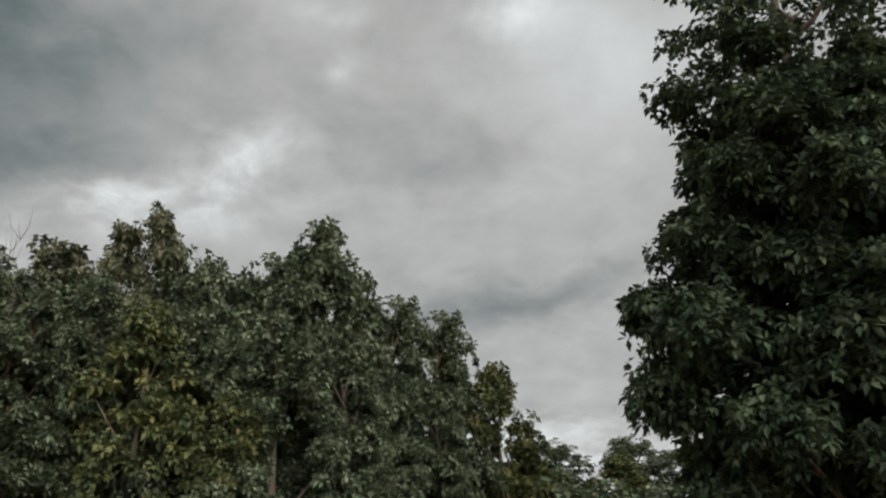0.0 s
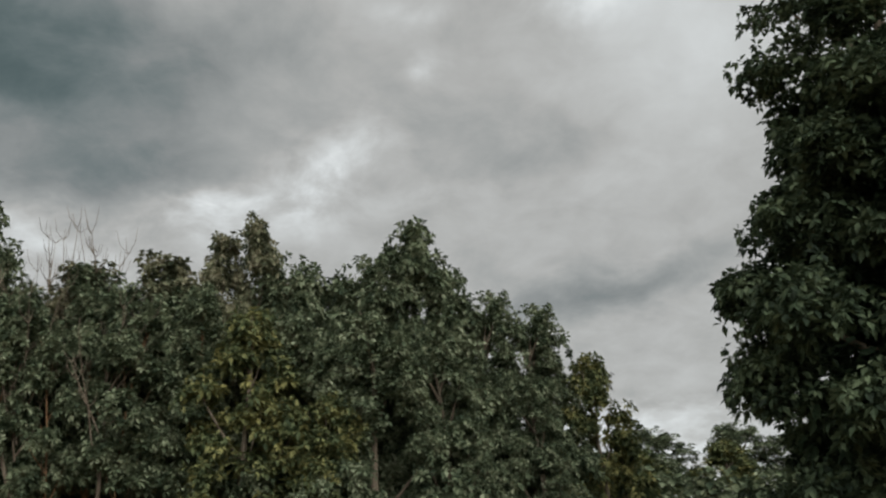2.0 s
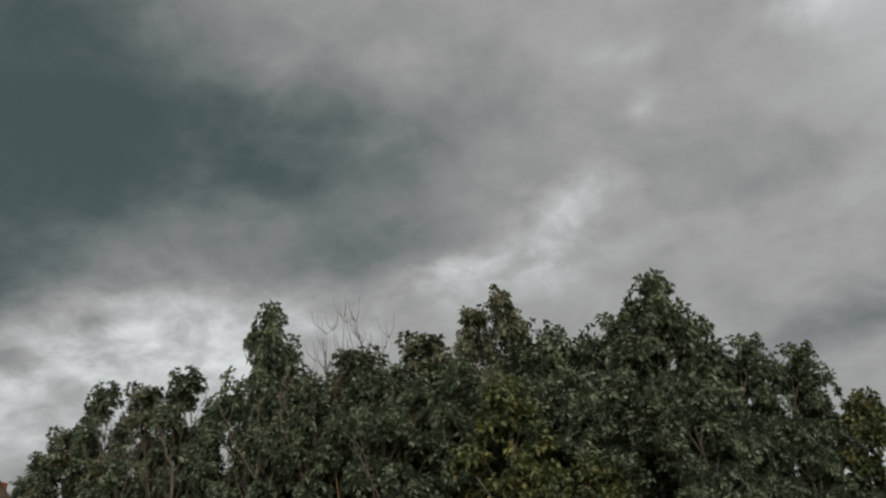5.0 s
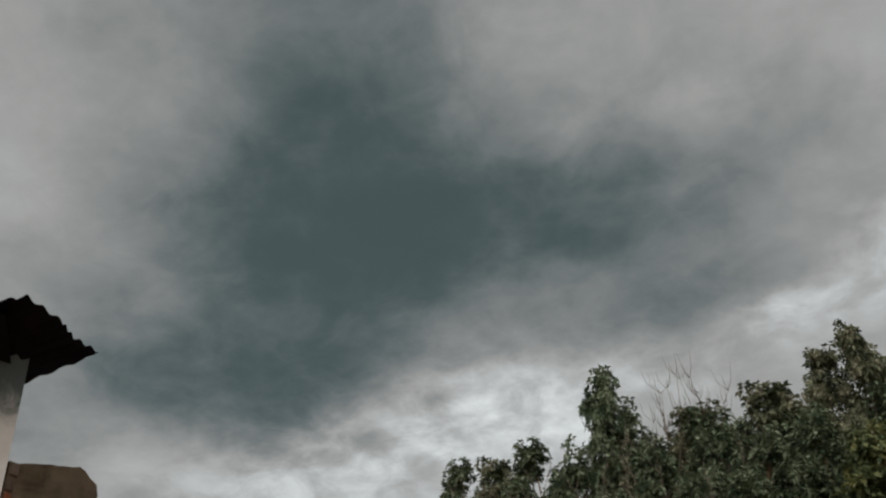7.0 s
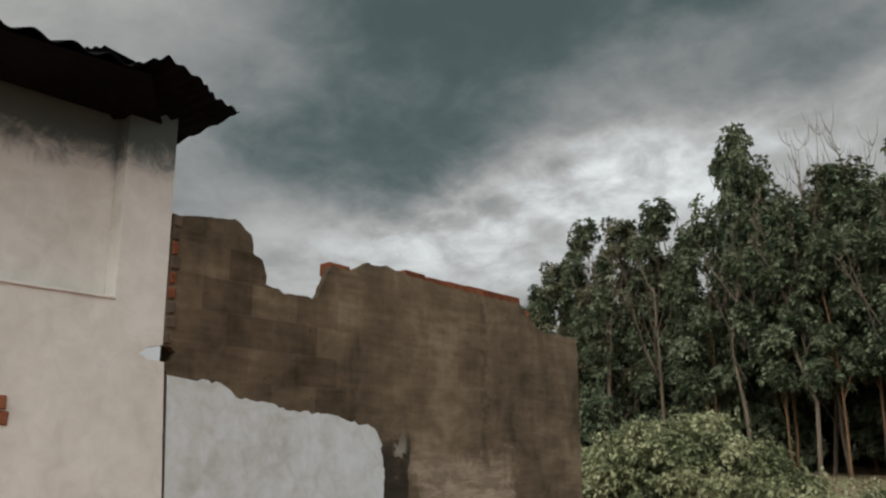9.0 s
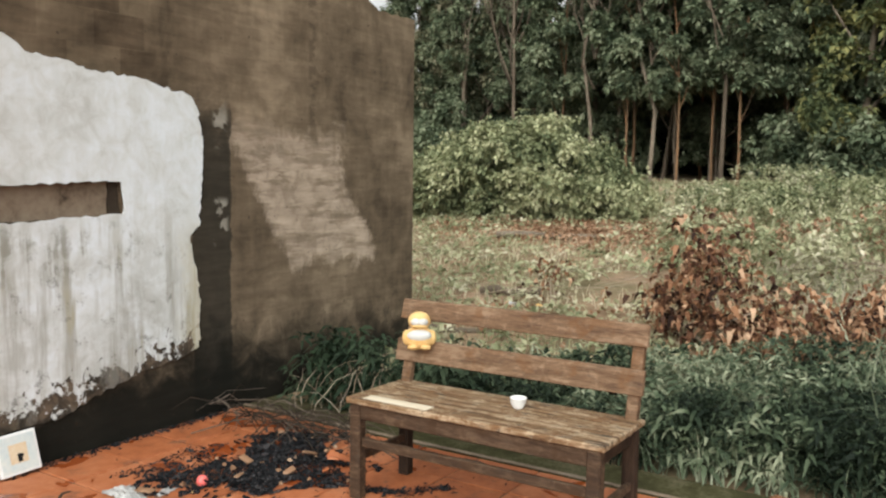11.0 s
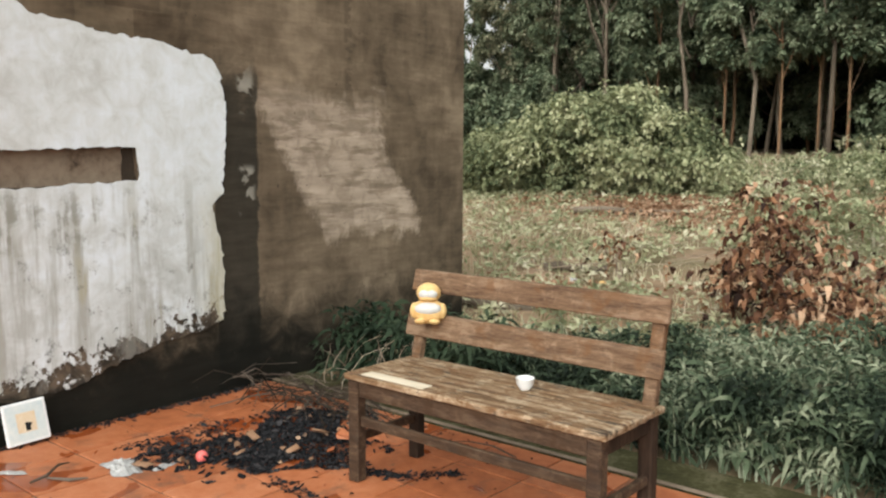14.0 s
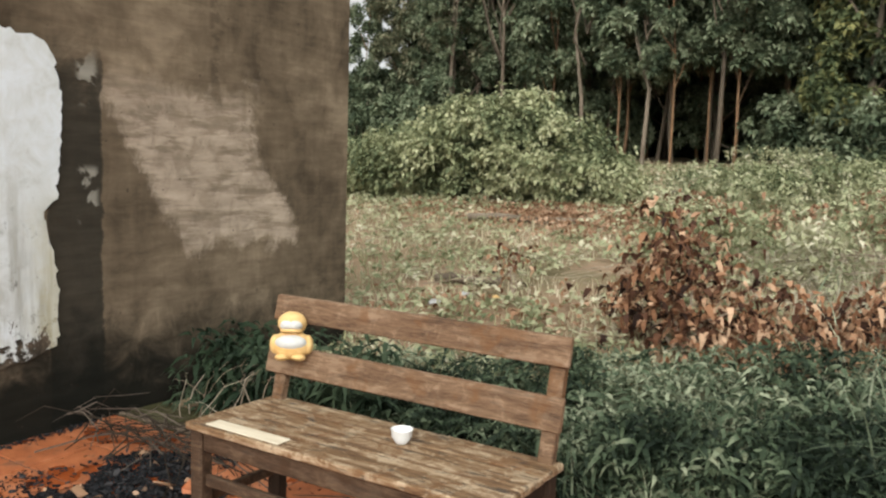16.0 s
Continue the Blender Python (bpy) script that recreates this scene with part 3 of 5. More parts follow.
def ground():
    xs = [-900, -300, -120, -60, -40] + [-28 + 0.6 * i for i in range(97)] + [40, 60, 120, 300, 900]
    ys = [-900, -300, -100, -40, -12, -6, -2, 0.0, 0.5] + [0.9 + 0.35 * i for i in range(70)] + [26, 29, 33, 38, 45, 60, 100, 300, 900, 2500]
    verts = [(x, y, rise(x, y)) for y in ys for x in xs]
    nx = len(xs)
    faces = [(j * nx + i, j * nx + i + 1, (j + 1) * nx + i + 1, (j + 1) * nx + i) for j in range(len(ys) - 1) for i in range(nx - 1)]
    return solo("ground", (verts, faces), SOIL, "weedy sloping ground of reddish-brown soil", "ground", kind="structure", smooth=True)


ground()

# ---------------------------------------------------------------- wall, house
TOP = [(-0.94, 2.83), (-0.78, 2.86), (-0.58, 2.885), (-0.48, 2.82), (-0.455, 2.72), (-0.39, 2.697), (-0.36, 2.57), (-0.24, 2.54), (-0.01, 2.54),
       (0.03, 2.64), (0.07, 2.73), (0.10, 2.745), (0.24, 2.75), (0.37, 2.815), (0.52, 2.825), (0.72, 2.80), (1.03, 2.785), (1.45, 2.78), (1.90, 2.775), (1.985, 2.70), (2.18, 2.60), (2.64, 2.60)]
PLASTER = [(-0.913, 2.04), (-0.74, 2.028), (-0.61, 2.017), (-0.51, 1.967), (-0.42, 1.938), (-0.30, 1.937), (-0.15, 1.907), (0.09, 1.897), (0.26, 1.866),
           (0.42, 1.845), (0.49, 1.77), (0.525, 1.63), (0.522, 1.37), (0.495, 1.11), (0.435, 1.05), (0.478, 0.83), (0.505, 0.64), (0.485, 0.41),
           (0.35, 0.365), (0.10, 0.34), (-0.06, 0.30), (-0.25, 0.245), (-0.37, 0.20), (-0.51, 0.197), (-0.65, 0.19), (-0.826, 0.20), (-0.838, 0.6), (-0.860, 1.2)]
SLOT = [(-0.81, 1.334), (-0.02, 1.36), (0.0, 1.194), (-0.796, 1.155)]


def ragged(line, rng, step=0.03, amp=0.008, closed=False):
    """Breaks a line of points into short uneven steps."""
    out = []
    pts = line + [line[0]] if closed else line
    for (a, b), (c, d) in zip(pts, pts[1:]):
        n = max(1, int(math.hypot(c - a, d - b) / step))
        for i in range(n):
            f = i / n
            out.append((a + (c - a) * f + rng.uniform(-amp, amp), b + (d - b) * f + rng.uniform(-amp, amp)))
    if not closed:
        out.append(line[-1])
    return out


def slab(outline, holes, x0, x1, bm=None):
    """A slab with an outline in y and z, between two x, with holes through it."""
    bm = bm or bmesh.new()
    edges = []
    for loop in [outline] + holes:
        vs = [bm.verts.new((x1, y, z)) for y, z in loop]
        edges += [bm.edges.new((vs[i], vs[(i + 1) % len(vs)])) for i in range(len(vs))]
    fill = bmesh.ops.triangle_fill(bm, edges=edges, use_beauty=True, use_dissolve=False)
    faces = [f for f in fill["geom"] if isinstance(f, bmesh.types.BMFace)]
    back = bmesh.ops.extrude_face_region(bm, geom=faces)
    for v in back["geom"]:
        if isinstance(v, bmesh.types.BMVert):
            v.co.x = x0
    bmesh.ops.recalc_face_normals(bm, faces=bm.faces[:])
    return bm


rw = random.Random(4)
slot = ragged(SLOT, rw, 0.04, 0.006, True)
outline = ragged(TOP, rw, 0.035, 0.007) + [(2.64, -0.3), (-0.94, -0.3), (-0.94, 2.10), (-0.89, 2.11), (-0.87, 2.15), (-0.90, 2.175), (-0.94, 2.18)]
ruin = thing("wall_ruin", "broken brown rendered wall with flaking white paint and a ragged top", "wall", kind="structure")
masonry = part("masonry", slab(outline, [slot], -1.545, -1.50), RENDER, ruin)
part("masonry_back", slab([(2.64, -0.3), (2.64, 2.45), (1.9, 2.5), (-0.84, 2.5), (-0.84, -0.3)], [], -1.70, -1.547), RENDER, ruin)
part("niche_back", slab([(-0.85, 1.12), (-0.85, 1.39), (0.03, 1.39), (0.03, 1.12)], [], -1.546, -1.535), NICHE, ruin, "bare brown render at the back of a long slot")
# added dark slab in place of the shadow at the right end
part("niche_end", slab(ragged([(-0.075, 1.17), (-0.07, 1.37), (0.02, 1.37), (0.02, 1.17)], rw, 0.03, 0.006, True), [], -1.534, -1.524), SHADOW_RENDER, ruin, "dark slab painted as the shadow at the slot's end")
part("paint_layer", slab(ragged(PLASTER[1:18], rw, 0.025, 0.011) + ragged(PLASTER[18:26], rw, 0.03, 0.010) + PLASTER[26:] + PLASTER[:1], [ragged(SLOT, rw, 0.03, 0.008, True)], -1.497, -1.489), PAINT, ruin, "flaking dirty white paint on thick plaster")

# no real gap here: a thin dark strip paints the crack's shade
part("seam", slab(ragged([(-0.838, 0.02), (-0.848, 0.6), (-0.871, 1.2), (-0.925, 2.06)], rw, 0.05, 0.0025) + [(-0.9205, 2.06), (-0.8655, 1.2), (-0.842, 0.6), (-0.832, 0.02)], [], -1.4965, -1.4885), SHADOW_RENDER, ruin, "dark strip painted as the shaded crack between wall and house")

# house: front with a sunken panel beside a corner pier
house = thing("white_house", "cream-white painted house with a dark corrugated tin roof", "house")
front = part("front_wall", slab([(-0.835, -0.3), (-0.845, 0.6), (-0.868, 1.2), (-0.93, 2.10), (-1.01, 2.105), (-1.06, 2.13), (-1.02, 2.165), (-0.945, 2.18), (-0.965, 3.5), (-7.0, 3.5), (-7.0, -0.3)], [[(-1.215, 3.32), (-1.205, 2.375), (-2.6, 2.36), (-2.6, 3.32)]], -1.60, -1.497), CREAM, house)
part("sunken_panel", box((-1.66, -2.66, 2.3), (-1.603, -1.15, 3.4), 0), CREAM, house)
part("panel_ledge", box((-1.60, -2.6, 2.362), (-1.487, -1.20, 2.376), 0.004), CREAM, house)
for y0, y1, z0, z1 in ((-1.76, -1.625, 1.845, 1.90), (-1.74, -1.61, 1.785, 1.838)):
    part("brick", box((-1.50, y0, z0), (-1.488, y1, z1), 0.004, 0.004, rw), BRICK, front, "brick that shows through broken plaster")
part("side_wall", box((-6.0, -1.10, -0.3), (-1.73, -0.95, 3.4), 0), CREAM, house)
part("far_wall", box((-6.0, -7.0, -0.3), (-5.85, -1.12, 3.4), 0), CREAM, house)
part("end_wall", box((-5.84, -7.0, -0.3), (-1.61, -6.85, 3.4), 0), CREAM, house)


def tin_sheet(front, back, n, amp, waves, rows=6):
    """A corrugated sheet between a front edge and a back edge (lines of points), waves across it."""
    def along(line, f):
        k = f * (len(line) - 1)
        i = min(int(k), len(line) - 2)
        return Vector(line[i]).lerp(Vector(line[i + 1]), k - i)
    verts, faces = [], []
    for t in (0.0, -0.004):
        for j in range(rows + 1):
            for i in range(n + 1):
                f = i / n
                p = along(front, f).lerp(along(back, f), j / rows)
                p.z += amp * math.sin(2 * math.pi * waves * f) + t
                verts.append(p)
    w, m = n + 1, (n + 1) * (rows + 1)
    for j in range(rows):
        for i in range(n):
            a = j * w + i
            faces += [(a, a + 1, a + w + 1, a + w), (m + a + w, m + a + w + 1, m + a + 1, m + a)]
    for i in range(n):
        faces += [(i, m + i, m + i + 1, i + 1), (rows * w + i + 1, m + rows * w + i + 1, m + rows * w + i, rows * w + i)]
    for j in range(rows):
        faces += [(j * w, (j + 1) * w, m + (j + 1) * w, m + j * w), (j * w + n, m + j * w + n, m + (j + 1) * w + n, (j + 1) * w + n)]
    return verts, faces


part("soffit", tin_sheet([(-1.13, -7.3, 3.03), (-1.13, -1.32, 3.325)], [(-1.56, -7.3, 3.272), (-1.56, -1.0, 3.272)], 20, 0.0, 1), ROOF_TIN, house)
roof = part("roof", tin_sheet([(-1.1, -7.3, 3.06), (-1.1, -1.40, 3.335)], [(-3.9, -7.3, 4.2), (-3.6, -1.3, 4.25)], 400, 0.018, 36), ROOF_TIN, house, "corrugated tin roof with shade in its colour", True)
part("lifted_sheet", tin_sheet([(-1.1, -1.42, 3.33), (-1.1, -1.26, 3.43), (-1.28, -0.97, 3.47), (-1.36, -0.84, 3.45), (-1.5, -0.60, 3.49)],
     [(-1.62, -1.55, 3.30), (-1.62, -1.35, 3.30), (-1.60, -1.2, 3.27), (-1.58, -1.1, 3.25), (-1.53, -0.93, 3.25)], 90, 0.009, 9), ROOF_TIN, house, "bent tin sheet with shade in its colour", True)
part("hip_sheet", tin_sheet([(-1.5, -0.62, 3.47), (-6.2, -0.62, 3.40)], [(-1.54, -1.35, 3.6), (-3.7, -1.35, 4.3)], 80, 0.009, 22), ROOF_TIN, house, smooth=True)
part("back_roof", tin_sheet([(-6.4, -7.3, 3.2), (-6.4, -1.2, 3.3)], [(-3.95, -7.3, 4.2), (-3.65, -1.3, 4.25)], 60, 0.012, 20), ROOF_TIN, house, smooth=True)


def bricks():
    """Red brick that shows where the render has come off: along the top and at the broken edge."""
    rng = random.Random(15)
    for k in range(6):
        y = 0.72 + 0.205 * k
        z = 2.835 - 0.001 * k
        part("brick", box((-1.62, y, z - 0.10), (-1.525, y + 0.195, z + rng.uniform(-0.008, 0.004)), 0.006, 0.004, rng), BRICK, masonry)
    part("brick", box((-1.61, 0.09, 2.70), (-1.53, 0.26, 2.775), 0.006, 0.006, rng), BRICK, masonry)
    part("brick", box((-1.61, 1.93, 2.66), (-1.51, 2.03, 2.735), 0.006, 0.006, rng), BRICK, masonry)
    for k in range(9):
        z = 2.19 + 0.073 * k
        part("brick", box((-1.505, -0.937, z), (-1.488, -0.90 + rng.uniform(-0.012, 0.012), z + rng.uniform(0.045, 0.066)), 0.004, 0.004, rng), BRICK if k in (3, 4, 6) else MORTAR, masonry)


bricks()

# ---------------------------------------------------------------- terrace edge
kerb = solo("kerb", box((-1.48, 0.80, -0.3), (6.5, 1.09, 0.002), 0.012), MOSS, "mossy concrete edge of the tiled terrace", "kerb", kind="structure")
part("kerb_lip", box((-1.47, 0.802, 0.0), (6.4, 0.832, 0.008), 0.003, 0.002, rw), NICHE, kerb, "pale worn mortar lip along the tiles")


# ---------------------------------------------------------------- bench
def bench():
    """Length 1.17, seat 0.45 high; origin at its front corner on the floor."""
    b = thing("bench", "weathered brown wooden bench with a slatted back and peeling seat", "bench")
    L, D = 1.17, 0.43
    for k, (y0, y1) in enumerate(((0.0, 0.148), (0.151, 0.292), (0.295, D))):
        bm = box((-0.01, y0, 0.425), (L + 0.01, y1, 0.45 - 0.001 * k), 0.004, 0.0015, random.Random(k))
        part("seat_board", bm, SEAT_WOOD, b)
    part("paper_strip", box((0.075, 0.015, 0.4515), (0.40, 0.075, 0.4545), 0.001), worn("pale_bare_wood", [(0.5, 0.42, 0.3), (0.66, 0.59, 0.46)], 9, 50, 0.8, 0.2, 0.002, (0.4, 3, 3)), b, "pale bare strip where the paint came off")
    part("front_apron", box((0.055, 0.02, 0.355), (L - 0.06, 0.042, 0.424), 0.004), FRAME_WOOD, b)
    part("back_apron", box((0.055, D - 0.045, 0.355), (L - 0.06, D - 0.023, 0.424), 0.004), SHADED_WOOD, b)
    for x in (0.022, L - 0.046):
        part("side_apron", box((x, 0.062, 0.355), (x + 0.024, D - 0.06, 0.424), 0.004), SHADED_WOOD, b)
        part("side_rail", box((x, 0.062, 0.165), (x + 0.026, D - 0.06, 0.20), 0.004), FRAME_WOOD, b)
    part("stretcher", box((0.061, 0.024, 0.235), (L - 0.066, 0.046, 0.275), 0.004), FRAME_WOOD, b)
    for x in (0.005, L - 0.065):
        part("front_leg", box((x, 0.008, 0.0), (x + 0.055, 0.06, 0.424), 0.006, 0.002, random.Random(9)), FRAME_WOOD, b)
        part("back_leg", box((x, D - 0.058, 0.0), (x + 0.055, D - 0.006, 0.424), 0.006), SHADED_WOOD, b)
        part("back_post", beam((x + 0.027, D - 0.028, 0.44), (x + 0.027, D + 0.055, 0.80), 0.05, 0.036, 0.005, (0, 1, 0)), WOOD, b)
    for z0, z1, name in ((0.545, 0.645, "lower_slat"), (0.735, 0.825, "upper_slat")):
        y = lambda z: D - 0.052 + 0.083 * (z - 0.44) / 0.36
        bm = box((-0.03, -0.011, z0), (L + 0.005, 0.011, z1), 0.004, 0.0015, random.Random(3))
        for v in bm.verts:
            v.co.y += y(v.co.z)
        part(name, bm, WOOD, b)
    return b


bench()


def lathe(profile, sides=20):
    verts, faces = [], []
    for r, z in profile:
        for k in range(sides):
            a = 2 * math.pi * k / sides
            verts.append((r * math.cos(a), r * math.sin(a), z))
    for i in range(len(profile) - 1):
        for k in range(sides):
            faces.append((i * sides + k, i * sides + (k + 1) % sides, (i + 1) * sides + (k + 1) % sides, (i + 1) * sides + k))
    return verts, faces


cup = solo("cup", lathe([(0.001, 0.0), (0.018, 0.0), (0.021, 0.008), (0.031, 0.028), (0.033, 0.055), (0.035, 0.058), (0.033, 0.058), (0.029, 0.028), (0.016, 0.012), (0.001, 0.011)]), WHITE,
           "small white china cup on the bench seat", "cup", smooth=True)
cup.location, cup.scale = (0.69, 0.27, 0.4505), (1.05, 1.05, 0.8)


def ball_bm(parts):
    """One mesh of rounded lumps: centre, radii."""
    bm = bmesh.new()
    for c, r in parts:
        made = bmesh.ops.create_uvsphere(bm, u_segments=18, v_segments=12, radius=1.0)["verts"]
        for v in made:
            v.co = Vector((v.co.x * r[0] + c[0], v.co.y * r[1] + c[1], v.co.z * r[2] + c[2]))
    return bm


def toy():
    """A plump toy: round head, wide body, small feet, pale belly patch and face."""
    bm = ball_bm([((0, 0, 0.058), (0.062, 0.038, 0.055)), ((0, 0, 0.138), (0.046, 0.042, 0.044)), ((-0.05, 0, 0.06), (0.018, 0.02, 0.036)), ((0.05, 0, 0.06), (0.018, 0.02, 0.036)),
                  ((-0.026, -0.02, 0.012), (0.022, 0.026, 0.013)), ((0.026, -0.02, 0.012), (0.022, 0.026, 0.013)),
                  ((0, -0.017, 0.066), (0.050, 0.030, 0.030)), ((0.010, -0.018, 0.130), (0.026, 0.029, 0.023)), ((-0.010, -0.018, 0.130), (0.026, 0.029, 0.023)), ((0, -0.022, 0.109), (0.036, 0.022, 0.010))])
    n = len(bm.faces) // 10
    for i, f in enumerate(bm.faces):
        f.material_index = 1 if i // n in (6, 7, 8) else 0
    ob = solo("toy_figure", bm, TOY_GOLD, "small plump yellow and white plastic toy on the bench back", "toy", smooth=True)
    ob.data.materials.append(TOY_WHITE)
    ob.location, ob.rotation_euler, ob.scale = (0.125, 0.365, 0.61), (radians(-13), 0, radians(35)), (1.15, 1.1, 0.98)


toy()

# ---------------------------------------------------------------- clutter on the terrace
ball = solo("rubber_ball", ball_bm([((0, 0, 0.026), (0.026, 0.026, 0.026)), ((0.018, -0.012, 0.04), (0.008, 0.008, 0.006))]), PINK, "small pink rubber ball on the tiles", "ball", smooth=True)
ball.location = (-0.62, -0.262, 0.001)


def leaning_tile():
    t = thing("ceramic_tile", "white square ceramic tile with a faded pattern leaning on the wall", "tile")
    part("body", box((0, -0.095, 0), (0.016, 0.095, 0.19), 0.003), WHITE, t)
    part("border", box((0.0162, -0.083, 0.012), (0.0172, 0.083, 0.178), 0), worn("faded_blue_glaze", [(0.42, 0.50, 0.52), (0.62, 0.62, 0.57)], 14, 50, 0.3, 0.5, 0), t, "pale blue and cream glaze")
    part("motif", box((0.0174, -0.042, 0.05), (0.0182, 0.042, 0.14), 0.0004), worn("faded_tan_glaze", [(0.55, 0.40, 0.24), (0.66, 0.56, 0.42)], 20, 60, 0.3, 0.5, 0), t, "faded tan square")
    part("chip", box((0.0184, -0.004, 0.055), (0.0196, 0.018, 0.092), 0.0005, 0.004, random.Random(5)), CHAR, t, "dark chip")
    t.location, t.rotation_euler = (-1.405, -0.645, 0.012), (radians(3), radians(-14), radians(-4))


leaning_tile()


def scatter_blob(rng, n, centre, spread, wobble=0.35):
    a, r = rng.uniform(0, 2 * math.pi, n), np.sqrt(rng.uniform(0, 1, n))
    k = 1 + wobble * np.sin(3 * a + 1.2) * 0.5 + wobble * np.sin(5 * a + 0.4) * 0.5
    return np.stack([centre[0] + spread[0] * r * k * np.cos(a), centre[1] + spread[1] * r * k * np.sin(a)], 1), r


def shards(rng, xy, lift, size, thick):
    """Small broken plates lying about, each a skewed six-faced piece."""
    verts, faces = [], []
    for (x, y), h, s in zip(xy, lift, size):
        a, t = rng.uniform(0, 6.28), rng.normal(0, 0.35, 2)
        ca, sa = math.cos(a), math.sin(a)
        k = len(verts)
        for zz in (0, 1):
            for cx, cy in ((-1, -0.5), (1, -0.5), (1, 0.5), (-1, 0.5)):
                px, py = s * cx * rng.uniform(0.6, 1.2), s * cy * rng.uniform(0.5, 1.3)
                verts.append((x + ca * px - sa * py, y + sa * px + ca * py, max(0.001, h + zz * thick * s * rng.uniform(0.6, 1.3) + t[0] * px + t[1] * py)))
        faces += [tuple(k + i for i in q) for q in ((3, 2, 1, 0), (4, 5, 6, 7), (0, 1, 5, 4), (1, 2, 6, 5), (2, 3, 7, 6), (3, 0, 4, 7))]
    return verts, faces


def burnt_heap():
    rng = np.random.default_rng(12)
    xy, r = scatter_blob(rng, 15000, (-0.56, 0.12), (0.40, 0.56))
    keep = np.array([noise.noise((x * 5, y * 5, 2.0)) + 0.5 * noise.noise((x * 14, y * 14, 5.0)) < 0.02 + 0.6 * (1 - q) for (x, y), q in zip(xy, r)])
    xy, r = xy[keep], r[keep]
    lift = 0.003 + 0.028 * (1 - r) * rng.uniform(0.1, 1.0, len(r))
    extra = [scatter_blob(rng, 420, (-0.98, -0.10), (0.11, 0.30))[0], scatter_blob(rng, 160, (-0.1, -0.20), (0.16, 0.05))[0]]
    f = rng.uniform(0, 1, 520)
    extra.append(np.stack([-0.04 + 0.36 * f + rng.normal(0, 0.022, 520), 0.06 + 0.27 * f + 0.03 * np.sin(9 * f) + rng.normal(0, 0.022, 520)], 1))
    f = rng.uniform(-1.05, 0.66, 900)
    extra.append(np.stack([-1.462 + np.abs(rng.normal(0, 0.03, 900)), f], 1))
    extra.append(np.stack([rng.normal(-0.75, 0.35, 300), rng.normal(0.62, 0.08, 300)], 1))
    extra.append(np.stack([rng.uniform(-1.4, 1.6, 140), rng.uniform(-1.3, 0.75, 140)], 1))
    xy = np.concatenate([xy] + extra)
    lift = np.concatenate([lift, np.full(len(xy) - len(lift), 0.002)])
    lumps, _ = scatter_blob(rng, 240, (-0.56, 0.10), (0.36, 0.50))
    solo("charcoal_lumps", shards(rng, lumps, rng.uniform(0.004, 0.03, 240), rng.uniform(0.008, 0.017, 240), 0.5), CHAR, "larger lumps of black charcoal on the heap", "charcoal", kind="stuff")
    for k, (x, y, s) in enumerate(((-0.64, 0.02, 0.06), (-0.36, 0.02, 0.05), (-0.44, 0.26, 0.06), (-0.30, 0.30, 0.09), (-0.52, -0.14, 0.045), (-0.24, 0.14, 0.05))):
        bit = solo("broken_shard", shards(rng, [(0.0, 0.0)], [0.0], [s * 0.6], 0.28), TERRACOTTA if k in (3, 5) else LITTER_LEAF, "broken terracotta shard lying on charcoal" if k in (3, 5) else "pale tan flake lying on charcoal", "shard")
        bit.location = (x, y, 0.034)
    solo("charcoal_heap", shards(rng, xy, lift, rng.uniform(0.0025, 0.008, len(xy)) * np.where(rng.uniform(0, 1, len(xy)) < 0.2, 1.7, 1.0), 0.35), CHAR, "scattered heap of black charcoal and ash on the tiles", "charcoal", kind="stuff")
    xy, r = scatter_blob(rng, 26, (-0.55, 0.12), (0.42, 0.52))
    w = np.concatenate([xy, np.full((26, 1), 0.028)], 1)
    d = unit(np.concatenate([rng.normal(0, 1, (26, 2)), rng.normal(0, 0.1, (26, 1))], 1))
    solo("fallen_leaves", curled_set(rng, w, d, 0.04, 0.3, 0.0, 0.4, 0.1), LITTER_LEAF, "dry tan leaves scattered over charcoal", "leaves", kind="stuff")


burnt_heap()


def crumpled(name, at, size, mat, label, category, seed, flat=0.4):
    """A crushed sheet: a creased, folded patch."""
    rng = random.Random(seed)
    n = 12
    verts, faces = [], []
    for j in range(n + 1):
        for i in range(n + 1):
            u, v = i / n - 0.5, j / n - 0.5
            q = Vector((u * 9 + seed, v * 9, 0))
            edge = 1 + 0.45 * noise.noise(Vector((math.atan2(v, u) * 1.5, seed, 0)))
            verts.append((u * size[0] * edge + 0.012 * noise.noise(q), v * size[1] * edge + 0.012 * noise.noise(q + Vector((5, 5, 5))), max(0.002, flat * size[1] * (0.18 + 0.7 * abs(noise.noise(q * 0.8))) * (1 - 2.6 * (u * u + v * v)))))
    for j in range(n):
        for i in range(n):
            faces.append((j * (n + 1) + i, j * (n + 1) + i + 1, (j + 1) * (n + 1) + i + 1, (j + 1) * (n + 1) + i))
    ob = solo(name, (verts, faces), mat, label, category)
    ob.location, ob.rotation_euler = at, (0, 0, rng.uniform(0, 3))


crumpled("plastic_bag", (-0.82, -0.52, 0.001), (0.20, 0.12), PLASTIC, "crumpled white plastic bag on the tiles", "bag", 2)
crumpled("plastic_scrap", (-0.70, -0.40, 0.001), (0.11, 0.05), PLASTIC, "torn white plastic scrap on the tiles", "plastic scrap", 5)
crumpled("plastic_scrap", (-1.12, -0.86, 0.001), (0.13, 0.04), PLASTIC, "torn white plastic scrap on the tiles", "plastic scrap", 8)
crumpled("yellow_peel", (-0.60, -0.33, 0.001), (0.04, 0.03), TOY_GOLD, "curled yellow fruit peel on the tiles", "peel", 9, 0.6)
